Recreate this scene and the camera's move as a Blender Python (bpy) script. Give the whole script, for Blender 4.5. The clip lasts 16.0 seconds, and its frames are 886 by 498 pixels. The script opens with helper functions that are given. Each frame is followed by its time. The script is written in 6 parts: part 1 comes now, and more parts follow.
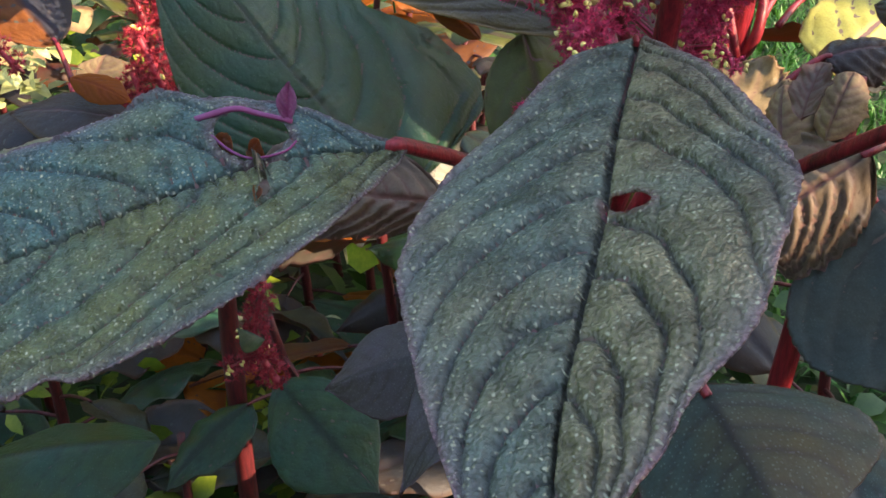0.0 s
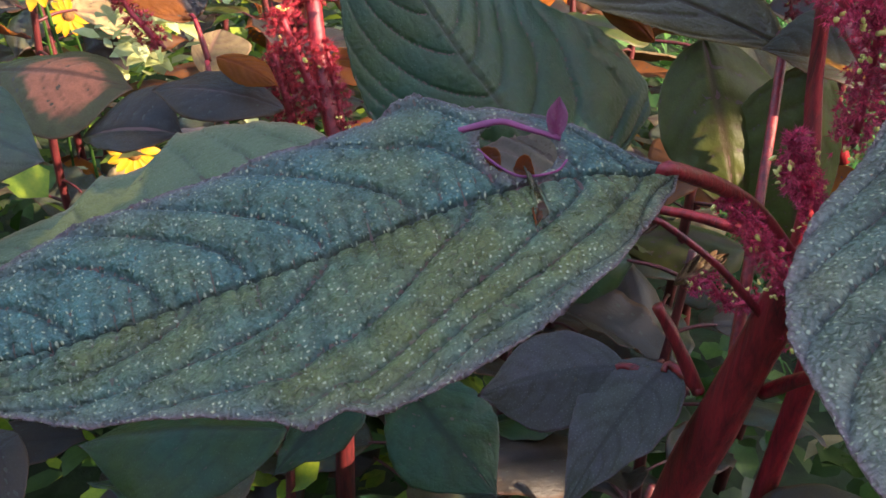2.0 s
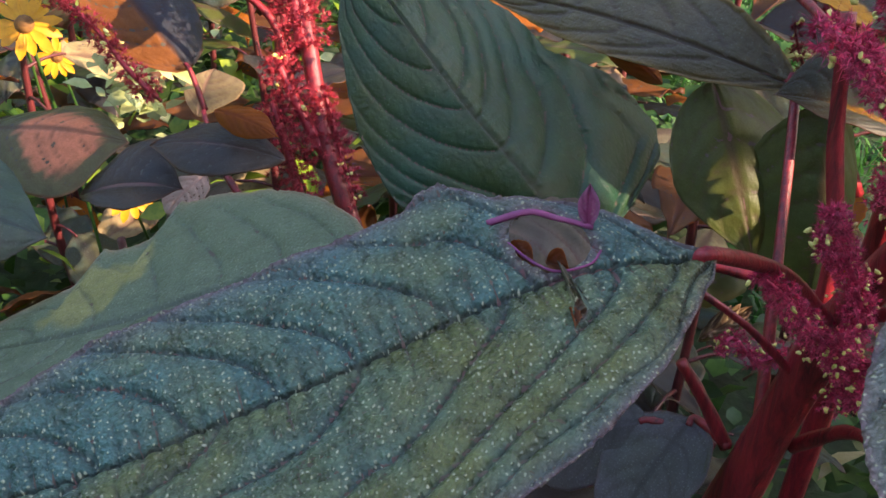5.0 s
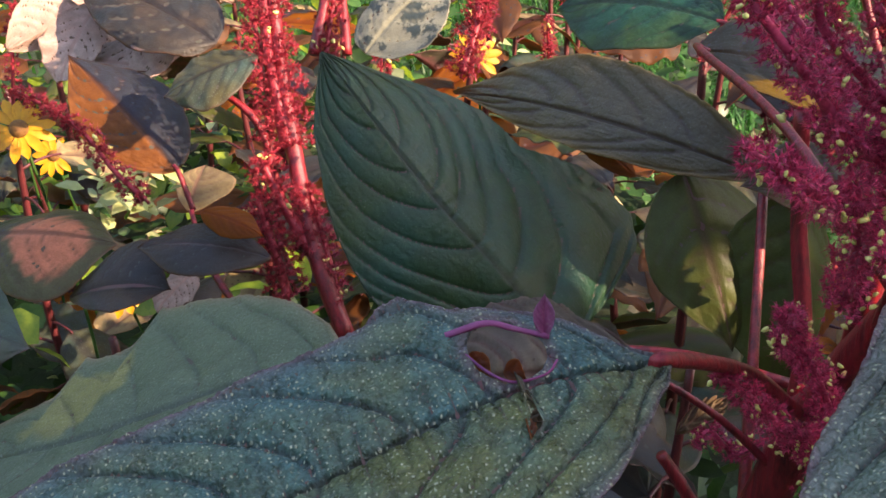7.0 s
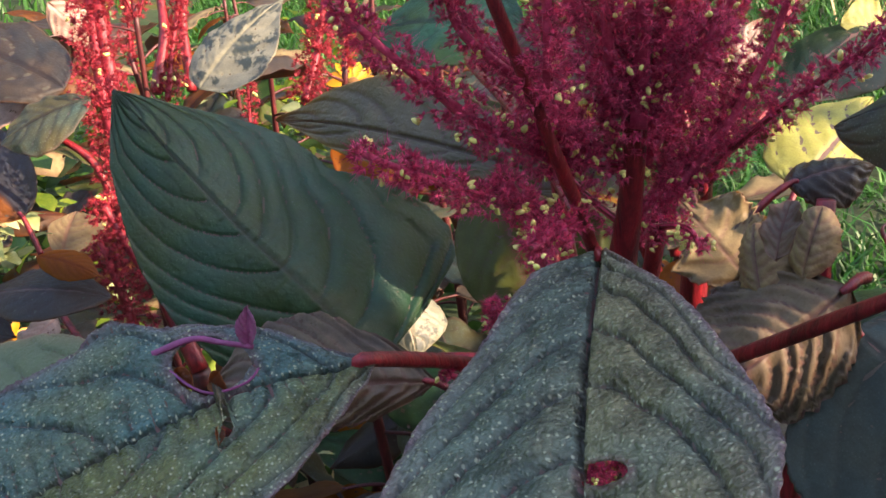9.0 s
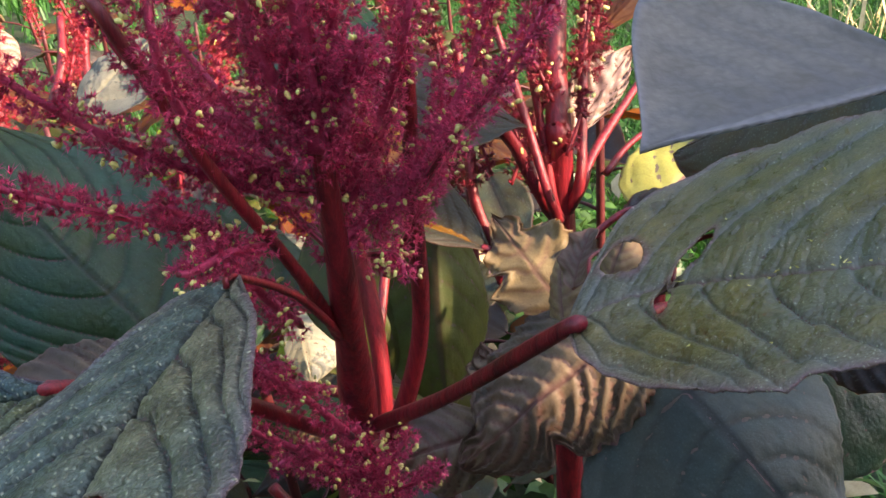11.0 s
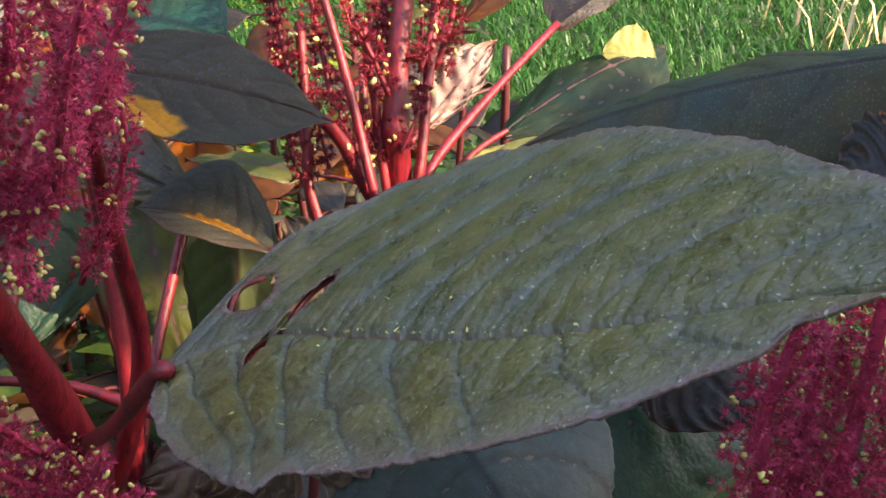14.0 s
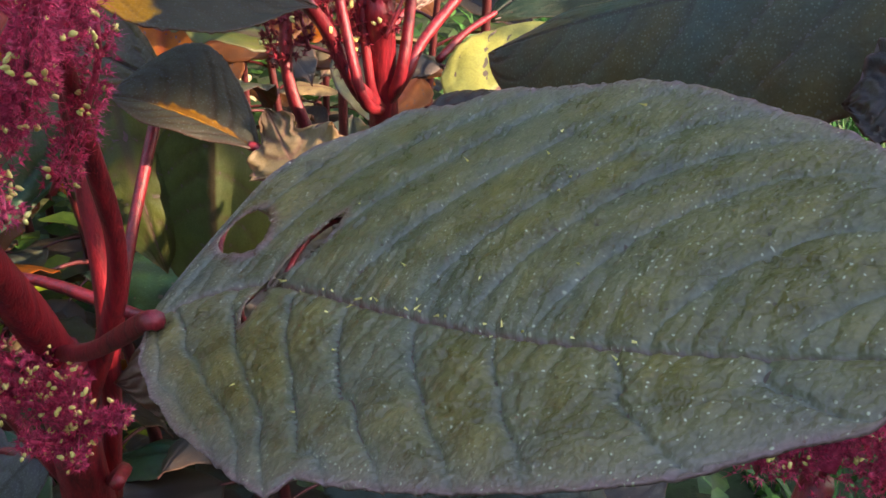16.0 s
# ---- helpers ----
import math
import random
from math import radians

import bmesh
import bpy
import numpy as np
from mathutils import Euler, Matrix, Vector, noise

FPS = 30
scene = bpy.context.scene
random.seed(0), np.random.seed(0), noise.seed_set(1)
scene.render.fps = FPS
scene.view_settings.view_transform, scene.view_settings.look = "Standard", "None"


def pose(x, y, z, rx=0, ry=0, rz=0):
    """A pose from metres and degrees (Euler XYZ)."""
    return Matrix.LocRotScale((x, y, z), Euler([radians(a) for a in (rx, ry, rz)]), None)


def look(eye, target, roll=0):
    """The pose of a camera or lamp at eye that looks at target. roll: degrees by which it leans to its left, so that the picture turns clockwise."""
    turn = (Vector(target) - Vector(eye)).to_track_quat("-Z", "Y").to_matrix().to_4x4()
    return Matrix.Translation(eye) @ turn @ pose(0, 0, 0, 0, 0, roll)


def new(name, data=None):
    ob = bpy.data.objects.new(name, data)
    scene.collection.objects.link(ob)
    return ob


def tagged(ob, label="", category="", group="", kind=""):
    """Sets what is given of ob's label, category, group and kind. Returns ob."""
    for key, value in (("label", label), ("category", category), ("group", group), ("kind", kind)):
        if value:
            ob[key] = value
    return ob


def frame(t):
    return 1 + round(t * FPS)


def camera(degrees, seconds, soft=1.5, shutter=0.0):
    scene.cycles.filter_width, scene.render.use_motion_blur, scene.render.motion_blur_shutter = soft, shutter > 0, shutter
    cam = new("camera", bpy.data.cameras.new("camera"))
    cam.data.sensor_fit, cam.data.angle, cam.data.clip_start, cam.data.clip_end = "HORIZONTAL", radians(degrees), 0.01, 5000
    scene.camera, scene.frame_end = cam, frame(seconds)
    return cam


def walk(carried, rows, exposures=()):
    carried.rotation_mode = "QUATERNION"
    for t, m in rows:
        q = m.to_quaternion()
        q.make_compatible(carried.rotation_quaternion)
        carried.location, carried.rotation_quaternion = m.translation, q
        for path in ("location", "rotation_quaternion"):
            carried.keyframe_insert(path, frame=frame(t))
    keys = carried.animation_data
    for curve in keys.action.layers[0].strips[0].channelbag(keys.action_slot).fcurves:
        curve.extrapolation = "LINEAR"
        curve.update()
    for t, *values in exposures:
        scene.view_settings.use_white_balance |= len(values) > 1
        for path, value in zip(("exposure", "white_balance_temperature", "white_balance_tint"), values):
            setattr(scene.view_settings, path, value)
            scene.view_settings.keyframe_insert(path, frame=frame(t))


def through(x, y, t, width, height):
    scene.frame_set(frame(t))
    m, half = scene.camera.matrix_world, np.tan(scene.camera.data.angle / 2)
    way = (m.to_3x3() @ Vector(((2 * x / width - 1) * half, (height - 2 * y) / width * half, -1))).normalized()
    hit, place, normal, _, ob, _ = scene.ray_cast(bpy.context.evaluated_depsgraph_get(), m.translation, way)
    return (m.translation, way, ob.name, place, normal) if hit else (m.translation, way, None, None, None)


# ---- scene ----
cam = camera(48.2, 16.0, soft=1.6)
METRES, EYE, TILT, LEAN, TURN = 0.42, 0.75, -30.0, 0.0, 0.0
ROWS = [
    (0.0, 0.0, 0.0, 0.0, -0.0, -0.0, 0.0),
    (0.5, -0.0279, 0.0101, 0.0101, 0.37, -0.25, -0.73),
    (1.0, -0.06, 0.0185, 0.0198, 0.89, -0.46, -1.61),
    (1.5, -0.0962, 0.0252, 0.0208, 1.71, -0.91, -2.69),
    (2.0, -0.1338, 0.0297, 0.0226, 2.48, -1.22, -3.44),
    (2.5, -0.1623, 0.0333, 0.02, 3.22, -1.49, -4.45),
    (3.0, -0.1966, 0.0339, 0.0164, 3.8, -1.69, -5.31),
    (3.5, -0.2275, 0.034, 0.012, 4.33, -1.81, -5.77),
    (4.0, -0.2285, 0.0364, 0.0221, 3.98, -1.46, -4.96),
    (4.5, -0.1903, 0.0454, 0.044, 2.86, -1.0, -2.7),
    (5.0, -0.1584, 0.0521, 0.0718, 1.99, -0.69, -1.16),
    (7.5, -0.1128, 0.0367, 0.0932, 2.08, 4.8, 1.35),
    (8.0, -0.0764, 0.0255, 0.0886, 1.45, 5.28, 2.72),
    (8.5, -0.0307, 0.0205, 0.0793, 0.27, 5.15, 3.86),
    (9.0, 0.0151, 0.0182, 0.0732, -0.46, 5.2, 5.25),
    (9.5, 0.0637, 0.0147, 0.0701, -1.66, 5.27, 6.62),
    (10.0, 0.119, 0.0142, 0.0704, -1.61, 5.2, 6.87),
    (12.5, 0.3082, 0.0733, 0.0428, 3.07, 9.58, 0.58),
    (13.0, 0.3467, 0.08, 0.053, 1.56, 9.13, 0.88),
    (13.5, 0.3744, 0.087, 0.0642, 0.52, 7.58, 0.78),
    (14.0, 0.3969, 0.0973, 0.0842, -0.49, 5.43, 1.12),
    (14.5, 0.3984, 0.1154, 0.104, -1.01, 3.05, 0.59),
    (15.0, 0.3862, 0.1301, 0.1186, -1.96, 0.36, 0.15),
    (15.5, 0.3759, 0.1344, 0.1276, -2.51, -1.71, -0.2),
    (16.0, 0.3762, 0.1321, 0.1263, -2.65, -2.93, -0.27),
]
walk(cam, [(t, pose(0, 0, EYE, TILT, LEAN, TURN) @ pose(METRES * x, METRES * y, METRES * z, 90 + pitch, roll, yaw)) for t, x, y, z, yaw, pitch, roll in ROWS],
     exposures=[(0.0, 2.66, 7900, 20), (1.5, 2.70, 7900, 20), (3.5, 2.64, 7800, 20), (5.0, 2.56, 7800, 20), (7.5, 2.38, 7900, 22), (9.5, 2.50, 7900, 22), (10.0, 2.52, 7900, 22), (12.5, 2.66, 7700, 22), (13.5, 2.58, 7800, 22), (16.0, 2.58, 7900, 22)])

# ---- world and sun: low evening sun from the right, blue sky in the shade ----
SUN_EL, SUN_AZ = 26.0, 115.0
world = bpy.data.worlds.new("world")
scene.world = world
world.use_nodes = True
wn = world.node_tree
sky = wn.nodes.new("ShaderNodeTexSky")
sky.sky_type, sky.sun_disc = "NISHITA", False
sky.sun_elevation, sky.sun_rotation = radians(SUN_EL), radians(SUN_AZ)
wn.links.new(sky.outputs[0], wn.nodes["Background"].inputs[0])
wn.nodes["Background"].inputs[1].default_value = 0.15
sun_dir = Vector((math.sin(radians(SUN_AZ)) * math.cos(radians(SUN_EL)), math.cos(radians(SUN_AZ)) * math.cos(radians(SUN_EL)), math.sin(radians(SUN_EL))))
lamp = bpy.data.lights.new("sun", "SUN")
lamp.energy, lamp.angle, lamp.color = 2.65, radians(0.5), (1.0, 0.86, 0.68)
sun = new("sun", lamp)
sun.matrix_world = look(sun_dir * 20, (0, 0, 0))

# ---- materials ----


def nodes_of(name):
    m = bpy.data.materials.new(name)
    m.use_nodes = True
    nt = m.node_tree
    return m, nt, nt.nodes["Principled BSDF"], nt.nodes["Material Output"]


def noise_node(nt, scale, detail=3.0, rough=0.6):
    tc = nt.nodes.new("ShaderNodeTexCoord")
    n = nt.nodes.new("ShaderNodeTexNoise")
    n.inputs["Scale"].default_value, n.inputs["Detail"].default_value, n.inputs["Roughness"].default_value = scale, detail, rough
    nt.links.new(tc.outputs["Object"], n.inputs["Vector"])
    return n


def voronoi_node(nt, scale):
    tc = nt.nodes.new("ShaderNodeTexCoord")
    n = nt.nodes.new("ShaderNodeTexVoronoi")
    n.inputs["Scale"].default_value = scale
    nt.links.new(tc.outputs["Object"], n.inputs["Vector"])
    return n


def ramp(nt, src, stops):
    r = nt.nodes.new("ShaderNodeValToRGB")
    while len(r.color_ramp.elements) < len(stops):
        r.color_ramp.elements.new(0.5)
    for e, (at, c) in zip(r.color_ramp.elements, stops):
        e.position = at
        e.color = (*c, 1) if len(c) == 3 else c
    nt.links.new(src, r.inputs[0])
    return r.outputs[0]


def mix(nt, fac, a, b, blend="MIX"):
    m = nt.nodes.new("ShaderNodeMix")
    m.data_type, m.blend_type = "RGBA", blend
    for sock, val in ((m.inputs[0], fac), (m.inputs[6], a), (m.inputs[7], b)):
        if isinstance(val, (int, float)):
            sock.default_value = val
        elif isinstance(val, tuple):
            sock.default_value = (*val, 1)
        else:
            nt.links.new(val, sock)
    return m.outputs[2]


def maths(nt, op, a, b=0.0):
    m = nt.nodes.new("ShaderNodeMath")
    m.operation = op
    for sock, val in ((m.inputs[0], a), (m.inputs[1], b)):
        if isinstance(val, (int, float)):
            sock.default_value = val
        else:
            nt.links.new(val, sock)
    return m.outputs[0]


def attr(nt, name):
    a = nt.nodes.new("ShaderNodeAttribute")
    a.attribute_name = name
    return a.outputs["Fac"]


def leaf_material(name, a, b, vein, rim, glow, rough=0.45, spark=0.5, bump=0.2, through=0.22, spots=None, spec=0.35, deep=0.0011, cell=640, grain=0.72,
                  border=None, midrib=None, net=0.14, pits=0.3, bead=1.0, few=0.10):
    """Leaf skin: two colours in patches, dark veins, a pale border, small bladders with glints painted pale, a net of
    veinlets, light shining through.
    """
    m, nt, bsdf, out = nodes_of(name)
    big, mid, fine = noise_node(nt, 32, 3), noise_node(nt, 140, 4), noise_node(nt, 1500, 2)
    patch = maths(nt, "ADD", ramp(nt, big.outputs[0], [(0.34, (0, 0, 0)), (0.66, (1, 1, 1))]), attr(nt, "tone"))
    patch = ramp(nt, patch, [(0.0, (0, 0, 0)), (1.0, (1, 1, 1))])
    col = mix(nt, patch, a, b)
    col = mix(nt, 1.0, col, ramp(nt, mid.outputs[0], [(0.36, (grain, grain, grain)), (0.64, (1.0, 1.0, 1.0))]), "MULTIPLY")
    # spots: dappled shadow painted into the colour
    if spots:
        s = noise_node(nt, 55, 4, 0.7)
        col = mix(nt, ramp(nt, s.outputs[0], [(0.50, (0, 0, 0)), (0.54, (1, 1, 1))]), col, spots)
    obj = nt.nodes.new("ShaderNodeObjectInfo")
    hue = nt.nodes.new("ShaderNodeHueSaturation")
    nt.links.new(maths(nt, "ADD", maths(nt, "MULTIPLY", obj.outputs["Random"], 0.4), 0.8), hue.inputs["Value"])
    nt.links.new(col, hue.inputs["Color"])
    col = hue.outputs[0]
    if border:
        col = mix(nt, maths(nt, "MULTIPLY", attr(nt, "border"), 0.75), col, border)
    col = mix(nt, maths(nt, "MULTIPLY", attr(nt, "vein"), 0.7), col, vein)
    if midrib:
        col = mix(nt, maths(nt, "MULTIPLY", attr(nt, "midrib"), 0.8), col, midrib)
    col = mix(nt, maths(nt, "MULTIPLY", attr(nt, "rim"), 0.45), col, rim)
    # the skin laid flat, bent a little by a slow noise
    lay = nt.nodes.new("ShaderNodeAttribute")
    lay.attribute_name = "flat"
    slow = noise_node(nt, 260, 2)
    shift = nt.nodes.new("ShaderNodeVectorMath")
    shift.operation = "SCALE"
    shift.inputs[3].default_value = 0.0016
    nt.links.new(slow.outputs["Color"], shift.inputs[0])
    bent = nt.nodes.new("ShaderNodeVectorMath")
    bent.operation = "ADD"
    nt.links.new(lay.outputs["Vector"], bent.inputs[0])
    nt.links.new(shift.outputs[0], bent.inputs[1])

    def cells_of(scale, feature):
        n = voronoi_node(nt, scale)
        n.voronoi_dimensions, n.feature = "2D", feature
        nt.links.new(bent.outputs[0], n.inputs["Vector"])
        return n

    furrow = ramp(nt, cells_of(cell * 0.42, "DISTANCE_TO_EDGE").outputs["Distance"], [(0.0, (0, 0, 0)), (0.30, (1, 1, 1))])
    pebble = cells_of(cell * 1.7, "SMOOTH_F1").outputs["Distance"]
    # hollows between pebbles darkened: their shade is put into the colour
    col = mix(nt, 1.0, col, ramp(nt, pebble, [(0.25, (1.0, 1.0, 1.0)), (0.62, (1 - 0.5 * pits, 1 - 0.5 * pits, 1 - 0.5 * pits))]), "MULTIPLY")
    # bladders: one round dot to a cell, some cells empty, the rest of several sizes; their glints are painted pale
    dots = cells_of(cell, "F1")
    keep = nt.nodes.new("ShaderNodeSeparateColor")
    nt.links.new(dots.outputs["Color"], keep.inputs[0])
    some = maths(nt, "MULTIPLY", ramp(nt, keep.outputs[0], [(few, (0, 0, 0)), (few + 0.22, (1, 1, 1))]), ramp(nt, mid.outputs[0], [(0.38, (0.35, 0.35, 0.35)), (0.52, (1, 1, 1))]))
    far = maths(nt, "DIVIDE", dots.outputs["Distance"], maths(nt, "ADD", maths(nt, "MULTIPLY", keep.outputs[1], 0.6 * bead), 0.5 * bead))
    dot = maths(nt, "MULTIPLY", ramp(nt, far, [(0.14, (1, 1, 1)), (0.26, (0, 0, 0))]), some)
    dome = maths(nt, "MULTIPLY", ramp(nt, far, [(0.05, (1, 1, 1)), (0.36, (0, 0, 0))]), some)
    col = mix(nt, maths(nt, "MULTIPLY", dot, spark * 0.9), col, (0.56, 0.58, 0.40))
    nt.links.new(col, bsdf.inputs["Base Color"])
    nt.links.new(maths(nt, "SUBTRACT", maths(nt, "ADD", maths(nt, "MULTIPLY", mid.outputs[0], 0.3), rough - 0.15), maths(nt, "MULTIPLY", dot, 0.15 * spark)), bsdf.inputs["Roughness"])
    bsdf.inputs["Specular IOR Level"].default_value = spec
    bp = nt.nodes.new("ShaderNodeBump")
    bp.inputs["Strength"].default_value, bp.inputs["Distance"].default_value = bump, deep
    rise = maths(nt, "ADD", maths(nt, "MULTIPLY", dome, 0.28 * min(1.0, spark * 1.2)), maths(nt, "MULTIPLY", furrow, net))
    rise = maths(nt, "ADD", rise, maths(nt, "MULTIPLY", pebble, -0.65 * pits))
    rise = maths(nt, "ADD", rise, maths(nt, "ADD", maths(nt, "MULTIPLY", fine.outputs[0], 0.55), maths(nt, "MULTIPLY", mid.outputs[0], 1.1)))
    nt.links.new(rise, bp.inputs["Height"])
    nt.links.new(bp.outputs[0], bsdf.inputs["Normal"])
    tr = nt.nodes.new("ShaderNodeBsdfTranslucent")
    nt.links.new(mix(nt, 0.6, col, glow), tr.inputs[0])
    ms = nt.nodes.new("ShaderNodeMixShader")
    ms.inputs[0].default_value = through
    nt.links.new(bsdf.outputs[0], ms.inputs[1])
    nt.links.new(tr.outputs[0], ms.inputs[2])
    nt.links.new(ms.outputs[0], out.inputs[0])
    return m


def plain_material(name, a, b, scale, rough=0.5, bump=0.2, dist=0.001, island=0.0, through=0.0, stretch=None, coat=0.0):
    m, nt, bsdf, out = nodes_of(name)
    n, n2 = noise_node(nt, scale, 4), noise_node(nt, scale * 6, 3)
    if stretch:
        mp = nt.nodes.new("ShaderNodeMapping")
        mp.inputs["Scale"].default_value = stretch
        src = n.inputs["Vector"].links[0].from_socket
        nt.links.new(src, mp.inputs[0])
        nt.links.new(mp.outputs[0], n.inputs["Vector"])
        nt.links.new(mp.outputs[0], n2.inputs["Vector"])
    fac = maths(nt, "ADD", maths(nt, "MULTIPLY", n.outputs[0], 0.7), maths(nt, "MULTIPLY", n2.outputs[0], 0.3))
    col = ramp(nt, fac, [(0.34, a), (0.66, b)])
    if island:
        g = nt.nodes.new("ShaderNodeNewGeometry")
        hue = nt.nodes.new("ShaderNodeHueSaturation")
        nt.links.new(maths(nt, "ADD", maths(nt, "MULTIPLY", g.outputs["Random Per Island"], 2 * island), 1 - island), hue.inputs["Value"])
        nt.links.new(col, hue.inputs["Color"])
        col = hue.outputs[0]
    nt.links.new(col, bsdf.inputs["Base Color"])
    bsdf.inputs["Roughness"].default_value = rough
    bsdf.inputs["Coat Weight"].default_value = coat
    if bump:
        bp = nt.nodes.new("ShaderNodeBump")
        bp.inputs["Strength"].default_value, bp.inputs["Distance"].default_value = bump, dist
        nt.links.new(fac, bp.inputs["Height"])
        nt.links.new(bp.outputs[0], bsdf.inputs["Normal"])
    if through:
        tr = nt.nodes.new("ShaderNodeBsdfTranslucent")
        nt.links.new(col, tr.inputs[0])
        ms = nt.nodes.new("ShaderNodeMixShader")
        ms.inputs[0].default_value = through
        nt.links.new(bsdf.outputs[0], ms.inputs[1])
        nt.links.new(tr.outputs[0], ms.inputs[2])
        nt.links.new(ms.outputs[0], out.inputs[0])
    return m


PURPLE_VEIN, RED_RIM = (0.020, 0.022, 0.026), (0.24, 0.08, 0.11)
LEAF_TOP = leaf_material("leaf_teal", (0.058, 0.170, 0.158), (0.136, 0.164, 0.056), PURPLE_VEIN, RED_RIM, (0.35, 0.25, 0.02), spark=0.92, bump=1.0, rough=0.30, spec=0.52, deep=0.0012, cell=640, grain=0.55, border=(0.16, 0.14, 0.17), pits=0.7, few=0.22)
LEAF_MIST = leaf_material("leaf_grey_teal", (0.120, 0.172, 0.138), (0.250, 0.236, 0.132), PURPLE_VEIN, RED_RIM, (0.35, 0.25, 0.02), spark=0.88, few=0.24, bump=0.9, rough=0.34, spec=0.40, deep=0.0013, cell=680, grain=0.44, border=(0.25, 0.22, 0.23), pits=0.8)
LEAF_SMOOTH = leaf_material("leaf_olive_grey", (0.148, 0.168, 0.128), (0.224, 0.182, 0.058), (0.19, 0.205, 0.155), RED_RIM, (0.35, 0.25, 0.02), spark=1.0, bump=0.5, rough=0.30, spec=0.5, deep=0.0006, cell=1000, grain=0.58, border=(0.25, 0.21, 0.195), midrib=(0.17, 0.035, 0.045), pits=0.5, bead=0.8, few=0.55)
# orange rim and border put the sunlit edge into the colour
LEAF_TAUPE = leaf_material("leaf_taupe", (0.085, 0.080, 0.058), (0.120, 0.098, 0.050), (0.05, 0.03, 0.03), (0.34, 0.20, 0.06), (0.6, 0.25, 0.02), spark=0.15, bump=0.5, few=0.6, net=0.35, border=(0.24, 0.15, 0.05), rough=0.38, spec=0.45)
LEAF_GREEN = leaf_material("leaf_deep_green", (0.011, 0.072, 0.044), (0.032, 0.070, 0.018), (0.006, 0.013, 0.011), (0.08, 0.09, 0.07), (0.30, 0.30, 0.03), spark=0.10, bump=0.5, rough=0.34, spec=0.32, deep=0.0008, few=0.7, net=0.3, pits=0.3)
LEAF_GREY = leaf_material("leaf_shade_olive", (0.042, 0.078, 0.068), (0.085, 0.076, 0.034), PURPLE_VEIN, (0.13, 0.07, 0.07), (0.7, 0.28, 0.01), spark=0.15, bump=0.15, spec=0.2)
# orange second colour is sunlight glowing through, put into the skin
LEAF_SUN_PATCH = leaf_material("leaf_dark_sun_patch", (0.040, 0.046, 0.032), (0.62, 0.27, 0.012), (0.022, 0.014, 0.012), (0.10, 0.06, 0.05), (0.9, 0.35, 0.01), spark=0.12, bump=0.15, spec=0.22, through=0.3)
LEAF_PURPLE = leaf_material("leaf_dull_purple", (0.090, 0.078, 0.098), (0.070, 0.075, 0.070), PURPLE_VEIN, (0.13, 0.07, 0.09), (0.5, 0.22, 0.02), spark=0.12, bump=0.3)
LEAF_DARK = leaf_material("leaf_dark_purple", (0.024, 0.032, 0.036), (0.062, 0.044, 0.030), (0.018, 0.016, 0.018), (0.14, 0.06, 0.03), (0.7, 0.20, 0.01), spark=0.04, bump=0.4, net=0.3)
LEAF_OLIVE = leaf_material("leaf_olive", (0.085, 0.095, 0.018), (0.055, 0.080, 0.024), (0.07, 0.04, 0.03), (0.12, 0.09, 0.05), (0.5, 0.40, 0.02), spark=0.03, spec=0.25, bump=0.25)
# deep green made almost black: shade put into the colour
LEAF_SHADED = leaf_material("leaf_green_shaded", (0.012, 0.036, 0.024), (0.022, 0.038, 0.016), (0.01, 0.012, 0.01), (0.05, 0.04, 0.03), (0.35, 0.30, 0.03), spark=0.02, bump=0.3, spec=0.15, through=0.08)
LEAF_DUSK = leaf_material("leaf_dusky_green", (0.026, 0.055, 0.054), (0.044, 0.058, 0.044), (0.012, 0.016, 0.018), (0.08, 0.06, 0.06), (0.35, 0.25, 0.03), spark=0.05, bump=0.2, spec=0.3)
LEAF_BLUE = leaf_material("leaf_slate_green", (0.022, 0.058, 0.054), (0.048, 0.070, 0.042), (0.016, 0.024, 0.026), (0.08, 0.07, 0.07), (0.35, 0.28, 0.03), spark=0.08, bump=0.4, spec=0.4, few=0.6)
LEAF_PALE = leaf_material("leaf_pale_green", (0.105, 0.152, 0.098), (0.235, 0.230, 0.088), (0.045, 0.070, 0.060), (0.34, 0.20, 0.12), (0.5, 0.45, 0.06), spark=0.5, bump=0.6, spec=0.45, few=0.35, border=(0.26, 0.19, 0.12), bead=0.8, pits=0.5)
# pale grey holds the sky's sheen, put into the colour
LEAF_SHEEN = leaf_material("leaf_sky_sheen", (0.20, 0.190, 0.165), (0.29, 0.260, 0.215), (0.15, 0.15, 0.15), (0.30, 0.30, 0.34), (0.5, 0.5, 0.4), spark=0.05, bump=0.3, rough=0.75, spec=0.1)
LEAF_BROWN = leaf_material("leaf_brown", (0.22, 0.085, 0.026), (0.085, 0.050, 0.030), (0.05, 0.02, 0.02), (0.18, 0.08, 0.04), (0.9, 0.28, 0.02), spark=0.03, through=0.5, spec=0.25, bump=0.4, net=0.3)
# salmon colour holds the sunlight on the leaf's tip
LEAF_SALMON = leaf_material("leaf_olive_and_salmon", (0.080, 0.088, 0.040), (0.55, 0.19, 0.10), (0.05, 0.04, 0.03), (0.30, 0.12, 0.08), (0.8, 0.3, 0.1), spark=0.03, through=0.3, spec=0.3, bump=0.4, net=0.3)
# brown leaf with the sun's glow put into an orange colour
LEAF_ORANGE = leaf_material("leaf_orange", (0.45, 0.15, 0.02), (0.30, 0.10, 0.02), (0.12, 0.03, 0.02), (0.30, 0.10, 0.03), (1.0, 0.36, 0.01), spark=0.0, through=0.6, spec=0.2)
